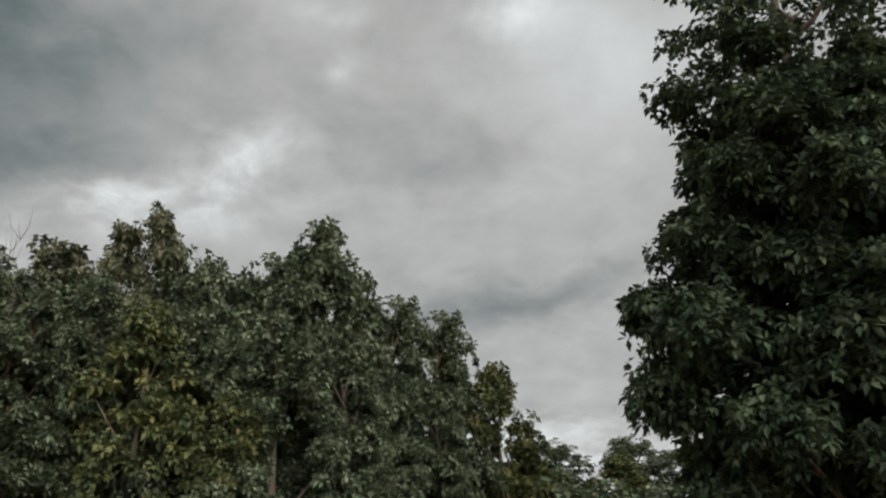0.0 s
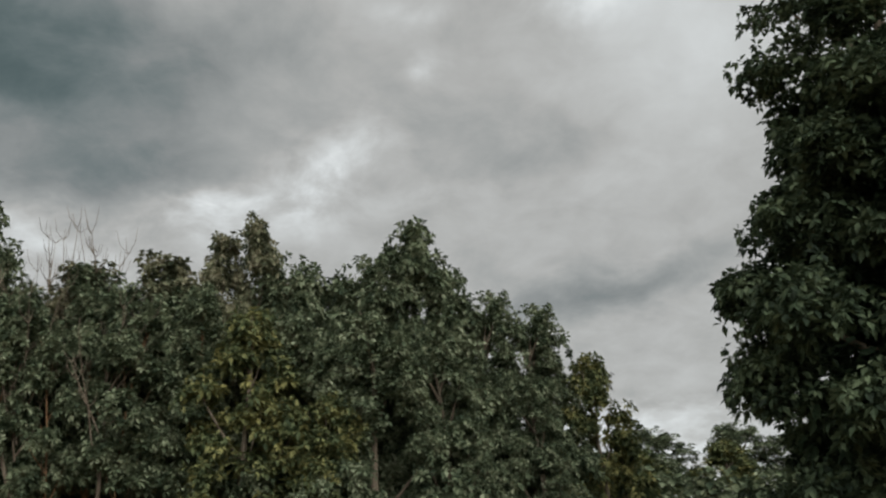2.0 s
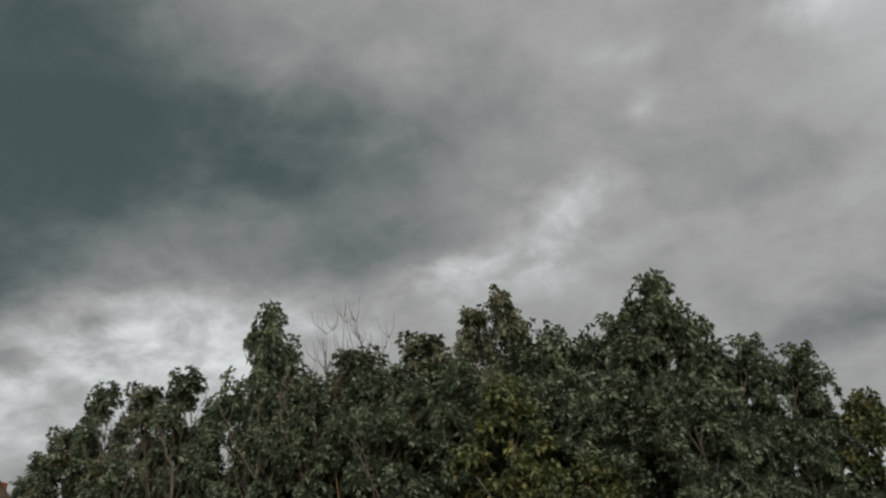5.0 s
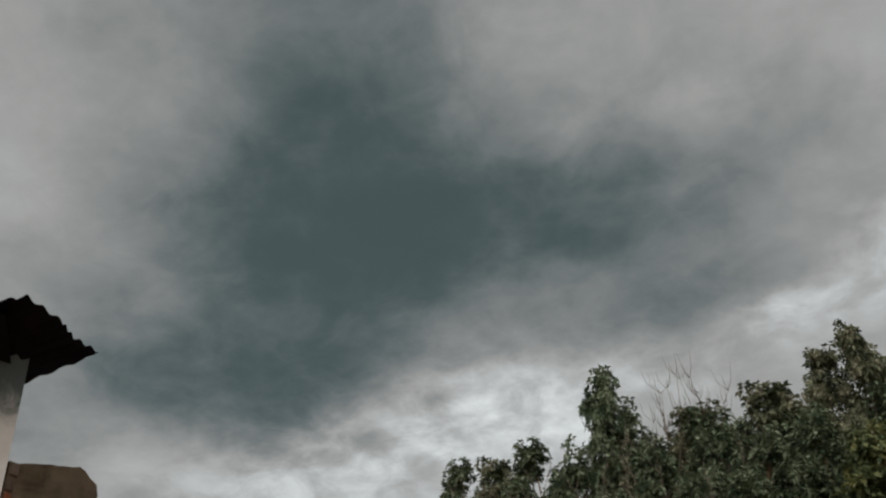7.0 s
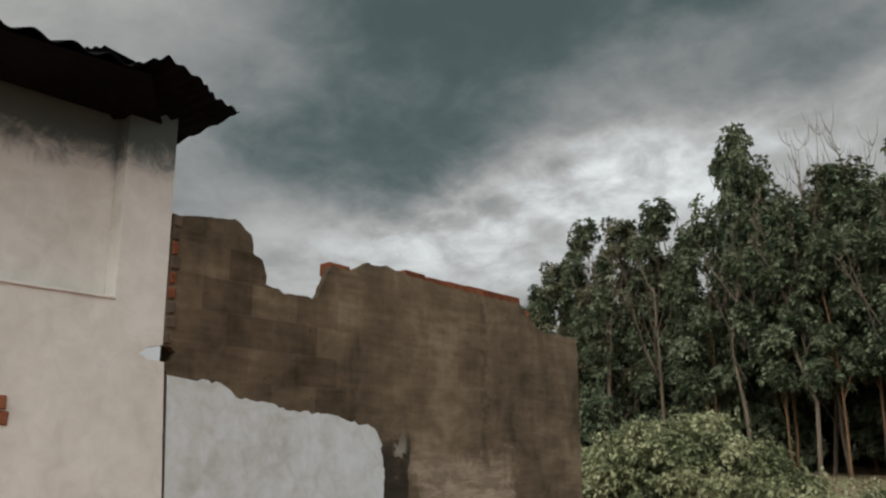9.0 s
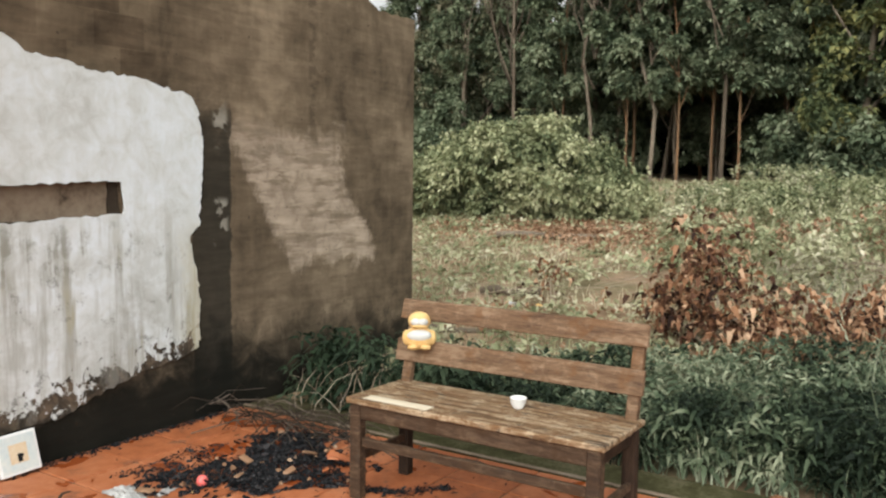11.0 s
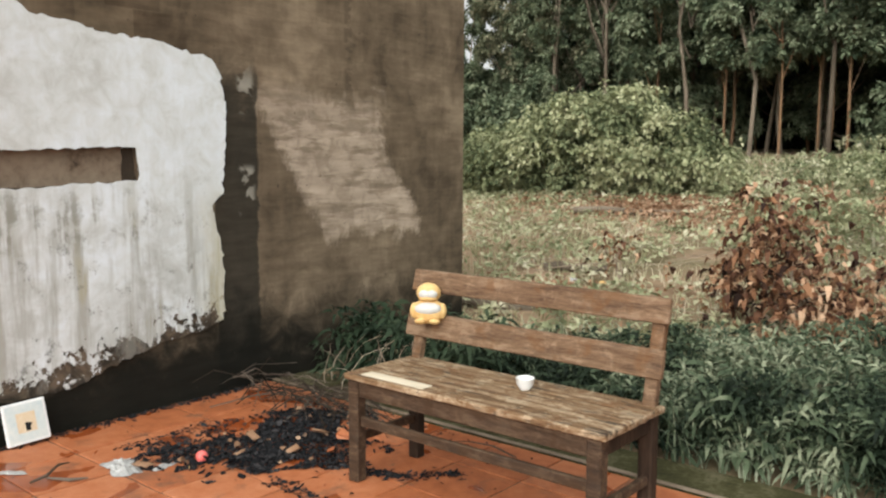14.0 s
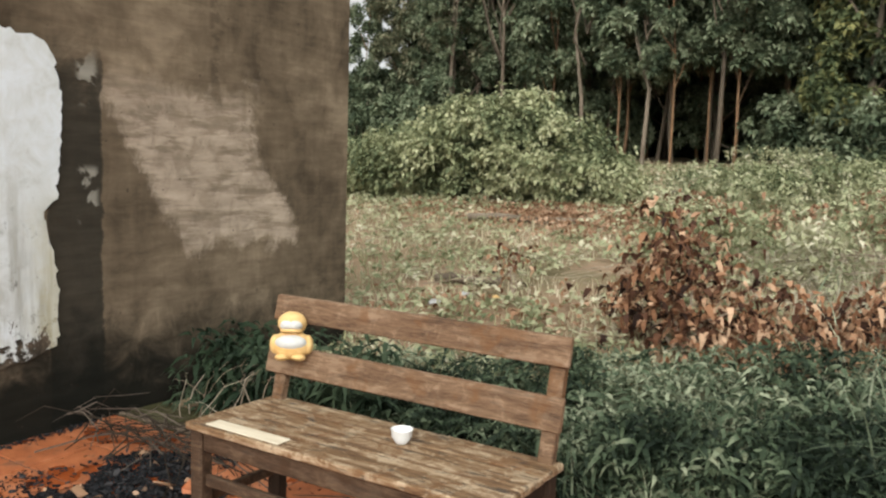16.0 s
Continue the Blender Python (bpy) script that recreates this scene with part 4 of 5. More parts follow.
crumpled("brown_leaf", (-0.76, -0.46, 0.012), (0.09, 0.05), LITTER_LEAF, "curled dry brown leaf beside plastic bag", "leaf", 14, 0.5)
crumpled("brown_leaf", (1.60, 1.02, 0.02), (0.09, 0.06), DEAD_LEAF, "curled reddish-brown leaf on mossy kerb", "leaf", 15, 0.6)
solo("broken_twig", join(tube([(-0.92, -0.86, 0.012), (-0.90, -0.80, 0.03), (-0.97, -0.72, 0.035), (-1.0, -0.66, 0.02)], [0.005, 0.007, 0.006, 0.003], 6), tube([(-0.91, -0.80, 0.018), (-0.83, -0.74, 0.012), (-0.80, -0.68, 0.01)], [0.004, 0.008, 0.003], 6)),
     DARK_TWIG, "short broken brown twig on the tiles", "twig")


def twig_heap(name, at, n, spread, length, seed, label, mat=DRY):
    rng = random.Random(seed)
    sets = []
    for _ in range(n):
        x, y = at[0] + rng.gauss(0, spread[0]), at[1] + rng.gauss(0, spread[1])
        a, l = rng.gauss(at[3], 0.7), length * rng.uniform(0.4, 1.3)
        z = at[2] + rng.uniform(0.005, 0.07)
        p = [Vector((x + math.cos(a) * l * (f - 0.5) + rng.gauss(0, 0.02), y + math.sin(a) * l * (f - 0.5) + rng.gauss(0, 0.02), max(at[2] + 0.01, z + rng.gauss(0, 0.02) + 0.05 * math.sin(f * 3)))) for f in (0, 0.3, 0.6, 1)]
        p = [Vector((max(-1.46, q.x), q.y, q.z)) for q in p]
        r = rng.uniform(0.0014, 0.0042)
        sets.append(tube(p, [r, r, r * 0.8, r * 0.4], 4))
    solo(name, join(*sets), mat, label, "twigs", kind="stuff")


twig_heap("dry_twigs", (-0.86, 0.62, 0.0, 2.8), 85, (0.36, 0.09), 0.6, 3, "heap of thin dark twigs at the foot of the wall", DARK_TWIG)
twig_heap("dry_twigs", (2.4, 3.2, 0.18, 0.4), 90, (0.6, 0.35), 0.9, 6, "tangle of pale dry stalks among the weeds")
twig_heap("dry_twigs", (2.0, 6.4, 0.52, 0.5), 120, (0.9, 0.5), 1.1, 9, "pale dry brushwood lying on the weedy slope")
twig_heap("dry_twigs", (1.2, 5.2, 0.38, 0.2), 150, (1.5, 0.7), 1.3, 7, "pale dry branches lying on the weedy slope")


def arching_twigs(at, n, seed, label):
    """Thin bare stems that rise from the ground and bow over."""
    rng = random.Random(seed)
    sets = []
    for _ in range(n):
        x, y, a = at[0] + rng.gauss(0, 0.16), at[1] + rng.gauss(0, 0.1), rng.uniform(0, 6.28)
        l, h, r = rng.uniform(0.15, 0.5), rng.uniform(0.2, 0.5), rng.uniform(0.0018, 0.0036)
        z = rise(x, y)
        p = [Vector((max(-1.46, x + math.cos(a) * l * f ** 1.4 + rng.gauss(0, 0.012)), y + 0.5 * math.sin(a) * l * f ** 1.4, z - 0.01 + h * (1.7 * f - 0.8 * f * f))) for f in (0, 0.2, 0.4, 0.6, 0.8, 1)]
        sets.append(tube(p, [r, r, r * 0.9, r * 0.8, r * 0.6, r * 0.3], 4))
    solo("dry_stems", join(*sets), DRY, label, "twigs", kind="stuff")


arching_twigs((-0.95, 1.08), 26, 41, "thin pale bare stems bowing over by the wall")
arching_twigs((2.3, 2.9), 40, 42, "thin pale bare stems bowing over among weeds")


def logs():
    rng = random.Random(8)
    for x, y, l, a, r in ((-1.45, 3.05, 0.9, 0.35, 0.035), (-1.5, 4.3, 0.6, 0.3, 0.04), (-2.6, 7.6, 1.6, 0.4, 0.05), (-0.6, 8.4, 1.4, 0.1, 0.04)):
        z = rise(x, y) + r * 0.8
        p = [(x + math.cos(a) * l * (f - 0.5), y + math.sin(a) * l * (f - 0.5), z + 0.02 * math.sin(f * 7)) for f in (0, 0.25, 0.5, 0.75, 1)]
        solo("cut_log", tube(p, [r * rng.uniform(0.8, 1.1) for _ in p], 8), BARK, "pale bare cut log lying in weeds", "log", "cut logs", smooth=True)


logs()
for x, y, s, k in ((-1.2, 3.75, 0.12, 1), (-1.32, 3.5, 0.14, 4), (-0.98, 3.85, 0.08, 6)):
    crumpled("plastic_litter", (x, y, rise(x, y) + 0.06), (s, s * 0.6), PLASTIC if k != 6 else TOY_GOLD, "bit of white plastic litter in weeds" if k != 6 else "bit of orange plastic litter in weeds", "litter", 20 + k, 0.8)


# ---------------------------------------------------------------- weeds and shrubs
def strip_blades(rng, where, length, width, lean, n=4):
    """Long arching blades, each a bent strip."""
    m = len(where)
    az = rng.uniform(0, 2 * math.pi, m)
    d = np.stack([np.cos(az), np.sin(az), np.zeros(m)], 1)
    side = np.stack([-np.sin(az), np.cos(az), np.zeros(m)], 1)
    L = (length * rng.uniform(0.6, 1.3, m))[:, None]
    bend = (lean * rng.uniform(0.4, 1.5, m))[:, None]
    rings = []
    for i in range(n + 1):
        f = i / n
        p = where + np.array([0, 0, 1]) * L * (f - 0.45 * bend * f * f) + d * L * bend * f * f * 0.75
        wd = width * (1 - f) ** 0.6 * (0.6 + 0.4 * math.sin(3.1 * min(1, f + 0.3)))
        rings.append(np.stack([p - side * wd, p + side * wd], 1))
    verts = np.concatenate(rings, 1).reshape(-1, 3)
    k = np.arange(m)[:, None] * (2 * (n + 1))
    q = np.concatenate([k + np.array([[2 * i, 2 * i + 1, 2 * i + 3, 2 * i + 2]]) for i in range(n)], 1).reshape(-1, 4)
    return verts.tolist(), q.tolist()


def lift(xy, dz=0.0):
    return np.array([(x, y, rise(x, y) + dz) for x, y in xy])


def field(rng, n, x0, x1, y0, y1, keep):
    xy = np.stack([rng.uniform(x0, x1, n), y0 + (y1 - y0) * rng.uniform(0, 1, n) ** 1.4], 1)
    return np.array([p for p in xy if keep(p[0], p[1])])


def in_view(x, y):
    """The slope that can be looked at, beyond the wall's end."""
    return x > -1.3 - 0.9 * max(0, y - 2.3) and x < 2.6 + 0.55 * y


def bare(x, y):
    return noise.noise((x * 0.7, y * 0.45, 11.0)) > 0.36


def weeds():
    rng = np.random.default_rng(5)
    # broad dark leaves beside the terrace
    xy = field(rng, 12500, -0.9, 4.2, 1.14, 3.2, lambda x, y: y < 1.9 + 0.30 * x + 0.3 * noise.noise((x * 2, y * 2, 0)) + 0.4)
    w = lift(xy)
    hs = rng.uniform(0.06, 0.40, len(w)) * np.clip(0.55 + 0.2 * xy[:, 0], 0.5, 1.1)
    w[:, 2] += hs
    out = unit(np.stack([rng.normal(0, 0.3, len(w)), rng.normal(-0.15, 0.3, len(w)), np.ones(len(w))], 1))
    solo("broad_leaf_weeds", whorls(rng, w, out, 5, 0.046 * np.tile(rng.uniform(0.5, 2.3, len(w)), 5)[:, None], 0.115, 0.55, 0.6, True), WEED_LEAF, "dense broad-leaved green weeds along the terrace", "weeds", kind="stuff")
    xy = field(rng, 1500, -0.6, 4.2, 1.12, 2.6, lambda x, y: True)
    solo("kerb_grass", strip_blades(rng, lift(xy), 0.33, 0.006, 0.9, 4), TALL_LEAF, "thin grass blades growing along the kerb", "grass", kind="stuff")
    # taller pale growth up the slope
    xy = field(rng, 2600, -1.8, 9, 5.0, 14, lambda x, y: in_view(x, y) and x > -1.6 + 0.35 * max(0, 9 - y) and noise.noise((x * 0.8, y * 0.8, 5.0)) > -0.12)
    w = lift(xy)
    w[:, 2] += rng.uniform(0.05, 0.55, len(w))
    out = unit(np.stack([rng.normal(0, 0.4, len(w)), rng.normal(-0.2, 0.4, len(w)), np.ones(len(w))], 1))
    p, o = clustered(rng, w, 6, 0.17)
    solo("slope_growth", whorls(rng, p, o, 5, 0.075, 0.24, 0.35, 0.5), COVER_LEAF, "knee-high pale green growth on the slope", "weeds", kind="stuff")
    xy = field(rng, 4800, 0.6, 7, 3.4, 11, lambda x, y: in_view(x, y) and noise.noise((x * 0.9, y * 0.9, 15.0)) > 0.0)
    solo("dry_grass", strip_blades(rng, lift(xy), 0.55, 0.005, 1.0, 4), DRY_BLADE, "pale dry grass stalks on the slope", "grass", kind="stuff")
    # plants by the foot of the wall
    xy = field(rng, 330, -1.35, -0.05, 1.06, 1.55, lambda x, y: True)
    w = lift(xy)
    w[:, 2] += rng.uniform(0.04, 0.42, len(w))
    out = unit(np.stack([rng.normal(0, 0.4, len(w)), rng.normal(-0.2, 0.3, len(w)), np.ones(len(w))], 1))
    solo("wall_foot_weeds", whorls(rng, w, out, 6, 0.10 * np.tile(rng.uniform(0.5, 1.4, len(w)), 6)[:, None], 0.11, 0.6, 0.5, True), SHADED_LEAF, "dark green weeds at the foot of the wall", "weeds", kind="stuff")
    # low ground cover up the slope
    xy = field(rng, 15000, -14, 12, 1.6, 15, lambda x, y: in_view(x, y) and not bare(x, y))
    w = lift(xy, 0.01)
    w[:, 2] += rng.uniform(0.0, 0.10, len(w))
    out = unit(np.stack([rng.normal(0, 0.4, len(w)), rng.normal(-0.2, 0.4, len(w)), np.ones(len(w))], 1))
    solo("ground_cover", whorls(rng, w, out, 4, 0.085, 0.26, 0.3, 0.5), COVER_LEAF, "low green creeping weeds on the slope", "weeds", kind="stuff")
    xy = field(rng, 52000, -14, 12, 1.4, 16, lambda x, y: in_view(x, y) and noise.noise((x * 0.6, y * 0.4, 11.0)) < 0.42)
    solo("short_grass", strip_blades(rng, lift(xy), 0.17, 0.006, 0.9, 2), GRASS_LEAF, "short pale green grass on the slope", "grass", kind="stuff")
    # tall arching grass
    xy = np.concatenate([np.stack([rng.normal(2.3, 0.22, 420), rng.normal(1.85, 0.22, 420)], 1), np.stack([rng.normal(2.7, 0.5, 420), rng.normal(2.6, 0.5, 420)], 1),
                         np.stack([rng.normal(2.6, 0.5, 130), rng.normal(4.2, 0.4, 130)], 1)])
    solo("tall_grass", strip_blades(rng, lift(xy), 0.66, 0.010, 0.95, 7), TALL_LEAF, "tall arching pale green grass", "grass", kind="stuff")
    # leaf litter bands
    xy = np.concatenate([np.stack([rng.normal(-2.0, 1.4, 5200), rng.normal(8.2, 0.6, 5200)], 1), np.stack([rng.normal(1.3, 0.8, 900), rng.normal(9.0, 0.8, 900)], 1), np.stack([rng.normal(-0.8, 0.6, 200), rng.normal(3.6, 0.3, 200)], 1)])
    w = lift(xy, 0.05)
    d = unit(np.stack([rng.normal(0, 1, len(w)), rng.normal(0, 1, len(w)), rng.normal(0.2, 0.4, len(w))], 1))
    solo("leaf_litter", curled_set(rng, w, d, 0.06, 0.3, 0.0, 0.5, 0.3), LITTER_LEAF, "bands of dry brown fallen leaves on the slope", "leaves", kind="stuff")


weeds()


def shrub(name, at, lobes, n, leaf, size, width, label, seed, droop=0.35, dead=False):
    """Stems from one foot into loose lobes of leaf clusters."""
    rng = np.random.default_rng(seed)
    s = thing(name, label, "shrub" if not dead else "dead branch", at=(at[0], at[1], rise(*at) - 0.03))
    for c, rad in lobes:
        c = Vector(c)
        m = c * 0.5 + Vector((rng.normal(0, 0.1), rng.normal(0, 0.1), 0.1)) * c.length
        part("stem", tube([(0, 0, 0), m * 0.6, m, m.lerp(c, 0.6), c + Vector((0, 0, rad[2] * 0.6))], [k * (0.6 if dead else 1.0) for k in (0.02, 0.017, 0.013, 0.009, 0.003)], 6), DRY if dead else BARK, s)
    each = 7 if dead else 8
    p, o = on_lobes(rng, lobes, max(6, n // each), 0.3)
    p, o = clustered(rng, p, each, 0.24 if dead else 0.19)
    keep = p[:, 2] > 0.02
    p, o = p[keep], o[keep]
    part("foliage", whorls(rng, p, o, 2 if dead else 5, size, width, droop, 0.35, dead, 1.1 if dead else 0.35), leaf, s)
    return s


shrub("dead_branch", (0.72, 3.2), [((-0.10, 0, 0.74), (0.10, 0.12, 0.2)), ((-0.12, 0.1, 0.46), (0.24, 0.22, 0.22)), ((-0.36, 0.1, 0.26), (0.15, 0.2, 0.18)), ((0.12, -0.05, 0.28), (0.22, 0.22, 0.16)), ((0.36, -0.1, 0.12), (0.2, 0.2, 0.15)), ((0.74, 0, 0.2), (0.2, 0.22, 0.12)), ((0.42, 0.1, 0.42), (0.1, 0.14, 0.12))],
      950, DEAD_LEAF, 0.064, 0.28, "fallen branch with curled reddish-brown dead leaves", 21, 0.5, True)
shrub("dead_branch", (1.75, 3.7), [((-0.1, 0, 0.3), (0.26, 0.3, 0.14)), ((0.2, 0.1, 0.36), (0.2, 0.3, 0.12))], 320, DEAD_LEAF, 0.06, 0.3, "fallen branch with curled reddish-brown dead leaves", 22, 0.9, True)
shrub("dead_branch", (3.1, 4.6), [((0, 0, 0.3), (0.5, 0.4, 0.25)), ((0.6, 0.1, 0.3), (0.4, 0.4, 0.2))], 1200, DEAD_LEAF, 0.05, 0.3, "fallen branch with curled reddish-brown dead leaves", 23, 0.7, True)
shrub("dead_branch", (-1.02, 4.2), [((0, 0, 0.2), (0.1, 0.1, 0.14)), ((0.02, 0.05, 0.38), (0.05, 0.05, 0.1))], 28, DEAD_LEAF, 0.05, 0.34, "small withered brown sprig in weeds", 24, 0.7, True)
for k, (x, y) in enumerate(((0.1, 7.4), (1.7, 8.3), (3.4, 6.8), (2.4, 5.4))):
    shrub("dead_branch", (x, y), [((0, 0, 0.16), (0.7, 0.4, 0.16)), ((0.6, 0.1, 0.2), (0.5, 0.4, 0.18)), ((-0.4, 0.2, 0.3), (0.3, 0.3, 0.22))], 700, LITTER_LEAF, 0.06, 0.34, "dry tan brushwood lying on the slope", 26 + k, 0.6, True)
shrub("green_bush", (-4.2, 9.6), [((-1.6, 0, 0.5), (1.1, 0.9, 0.6)), ((-0.4, 0, 0.75), (1.0, 0.9, 0.75)), ((0.3, 0.1, 1.15), (0.6, 0.7, 0.5)), ((0.9, -0.1, 0.6), (0.9, 0.8, 0.65)), ((1.6, 0, 0.35), (0.6, 0.7, 0.45)), ((-2.9, 0.4, 0.4), (1.0, 0.9, 0.5))],
      11500, BUSH_LEAF, 0.088, 0.27, "dense light green bush on the slope", 31)
for k, (x, y, s) in enumerate(((0.4, 10.2, 0.9), (2.2, 9.4, 1.0), (4.2, 9.6, 1.2), (-0.9, 10.8, 0.7), (3.2, 6.2, 0.6), (6.3, 9.4, 1.3), (1.3, 11.5, 1.1), (-1.6, 11.6, 0.5))):
    shrub("low_shrub", (x, y), [((0, 0, 0.3 * s), (0.8 * s, 0.6 * s, 0.38 * s)), ((0.6 * s, 0.1, 0.35 * s), (0.6 * s, 0.6 * s, 0.33 * s)), ((-0.5 * s, 0.1, 0.22 * s), (0.6 * s, 0.5 * s, 0.3 * s))], 1300, BUSH_LEAF, 0.07, 0.28,
          "low pale green shrub on the slope", 40 + k)


for k, (x, y, s) in enumerate(((-9.5, 15.2, 1.5), (-11.8, 15.6, 1.7), (-0.6, 14.8, 1.1), (2.6, 13.9, 1.5), (4.8, 14.2, 1.6), (0.8, 13.8, 1.1), (-14.0, 16.2, 2.0))):
    shrub("understorey_shrub", (x, y), [((0, 0, 0.5 * s), (0.8 * s, 0.6 * s, 0.6 * s)), ((0.6 * s, 0.1, 0.4 * s), (0.6 * s, 0.6 * s, 0.45 * s)), ((-0.5 * s, 0.1, 0.7 * s), (0.5 * s, 0.5 * s, 0.6 * s))], 800, RUBBER_LEAF, 0.15, 0.27,
          "grey-green shrub at the edge of the wood", 60 + k)


# ---------------------------------------------------------------- trees
def sprays(rng, c, size, each=6, radius=0.26, count=6, axis=None):
    """Leaf whorls in loose sprays at twig ends."""
    p, o = clustered(rng, c, each, radius, axis)
    return whorls(rng, p, o, count, size, 0.27, 0.35, 0.3)


def tree(name, label, seed, height, clear, radius, n, leaf, trunk_r, bark, size=0.2, lean=0.3, low=False):
    """A trunk that forks into rising limbs, each bearing a lobe of leaf sprays, with upright shoots at the top."""
    rng = np.random.default_rng(seed)
    t = thing(name, label, "tree", "trees at the edge of the wood")
    lx, ly = rng.normal(0, lean, 2)
    axis = lambda f: Vector((lx * f * f + 0.10 * math.sin(5 * f + seed), ly * f * f + 0.10 * math.sin(4 * f + 2 * seed) , height * f))
    part("trunk", tube([(0, 0, -0.2)] + [axis(f) for f in (0.12, 0.25, 0.38, 0.5, 0.62, 0.75, 0.9)], [trunk_r * k for k in (1.3, 1.08, 1.0, 0.9, 0.75, 0.6, 0.4, 0.15)], 9), bark, t, smooth=True)
    count = 19 if low else 15
    points, tips = [], []
    for k in range(count):
        f = (k + rng.uniform(0.1, 0.9)) / count
        z = clear + (height - 0.35 - clear) * f
        reach = radius * (math.sin(math.pi * (0.36 + 0.58 * f)) if low else math.sin(math.pi * (0.26 + 0.66 * f))) * rng.uniform(0.35, 0.92)
        a = 2.4 * k + rng.uniform(-0.6, 0.6)
        r = radius * rng.uniform(0.26, 0.42) * (1.1 - 0.45 * f)
        g_ = z / height
        c = np.array([lx * g_ * g_ + reach * math.cos(a), ly * g_ * g_ + reach * math.sin(a), z])
        m = int(n / count * (0.7 + 0.6 * (1 - f)))
        d = unit(rng.normal(0, 1, (m, 3)) + np.array([0, 0, 0.35]))
        points.append(c + d * np.array([r, r, 0.85 * r]) * rng.uniform(0.55, 1.1, (m, 1)))
        if k % 2 == 0 or k > count - 4:
            base = axis(max(0.14, min(0.86, g_ - 0.10 - 0.35 * reach / height * 2)))
            q = Vector(c)
            mid = base.lerp(q, 0.45) + Vector((0, 0, -0.06 * reach))
            part("limb", tube([base, mid, q, q + Vector((0.1 * math.cos(a), 0.1 * math.sin(a), 0.8 * r))], [trunk_r * 0.5, trunk_r * 0.36, trunk_r * 0.2, 0.008], 6), bark, t, smooth=True)
        if f > 0.45:
            for _ in range(4):
                tip = c + np.array([rng.normal(0, 0.6 * r), rng.normal(0, 0.6 * r), r * rng.uniform(0.9, 1.5)])
                tips.append(np.array([tip, tip - np.array([0.06, 0.04, 0.17]), tip - np.array([-0.08, 0.05, 0.34])]))
    top = np.array(axis(0.95))
    tips.append(top + np.stack([rng.normal(0, 0.22, 14), rng.normal(0, 0.22, 14), rng.uniform(-0.5, 0.06 * height, 14)], 1))
    part("crown", join(sprays(rng, np.concatenate(points), size, 6, 0.24, 6, (lx * 0.5, ly * 0.5, 0)), sprays(rng, np.concatenate(tips), size * 1.1, 2, 0.12, 6)), leaf, t)
    return t


PALE = "tall slender tree with a pale trunk and grey-green crown"
BASES = {
    "a": (tree("rubber_tree", PALE, 101, 9.0, 2.3, 1.8, 330, PALE_LEAF, 0.055, BARK), 9.4),
    "b": (tree("rubber_tree", PALE, 102, 9.0, 3.0, 1.6, 300, RUBBER_LEAF, 0.042, ORANGE_BARK), 9.4),
    "c": (tree("leafy_tree", "tree leafed to the ground with grey-green foliage", 103, 8.5, 0.6, 2.3, 460, RUBBER_LEAF, 0.13, BARK, low=True), 8.9),
    "d": (tree("yellowing_tree", "tree with yellow-green foliage at the wood's edge", 104, 6.5, 0.8, 1.7, 330, YELLOW_LEAF, 0.10, BARK, low=True), 6.8),
    "e": (tree("leafy_tree", "tree deep in the wood with shade in its leaf colour", 105, 9.0, 2.2, 2.3, 260, SHADED_LEAF, 0.08, BARK), 9.4),
}
used = set()


def plant(kind, x, y, top, turn=0.0, wide=1.0):
    """Stands a tree so that its top comes to the given height."""
    ob, h = BASES[kind]
    z = rise(x, y)
    s = (top - z) / h
    m = Matrix.Translation((x, y, z)) @ Matrix.Rotation(turn, 4, "Z") @ Matrix.Diagonal((s * wide, s * wide, s, 1))
    if kind in used:
        return copy_thing(ob, m @ Matrix.Diagonal((*ob.scale, 1)).inverted())
    used.add(kind)
    ob.matrix_basis = m
    return ob


rt = random.Random(77)
# skyline trees: kind, place, top, width
SKYLINE = [("b", -12.9, 17.2, 6.5, 0.8), ("b", -12.0, 17.6, 7.1, 0.9), ("a", -11.2, 17.0, 7.4, 0.9), ("b", -10.3, 17.2, 8.5, 0.8), ("a", -9.1, 17.0, 8.3, 0.9), ("b", -7.7, 17.0, 8.5, 0.9),
           ("c", -6.1, 17.2, 10.4, 0.6), ("b", -4.9, 16.6, 8.6, 1.0), ("a", -3.9, 17.0, 8.8, 1.0), ("b", -2.8, 16.6, 8.6, 1.0), ("a", -1.6, 17.0, 8.7, 1.0)]
SKYLINE += [("a", -0.6, 17.2, 9.6, 0.7), ("a", 0.2, 17.0, 9.7, 0.65), ("b", 0.9, 17.2, 9.3, 0.8), ("c", 1.5, 16.8, 8.8, 0.8), ("c", 2.5, 17.0, 8.8, 0.8), ("c", 3.7, 17.2, 9.7, 0.8),
            ("c", 4.6, 17.0, 8.9, 0.75), ("c", 5.4, 16.8, 7.8, 0.8), ("c", 6.5, 17.0, 7.5, 0.8), ("c", 7.2, 17.2, 6.5, 0.8), ("d", 8.1, 17.0, 6.2, 0.8), ("d", 8.7, 17.4, 4.4, 0.9)]
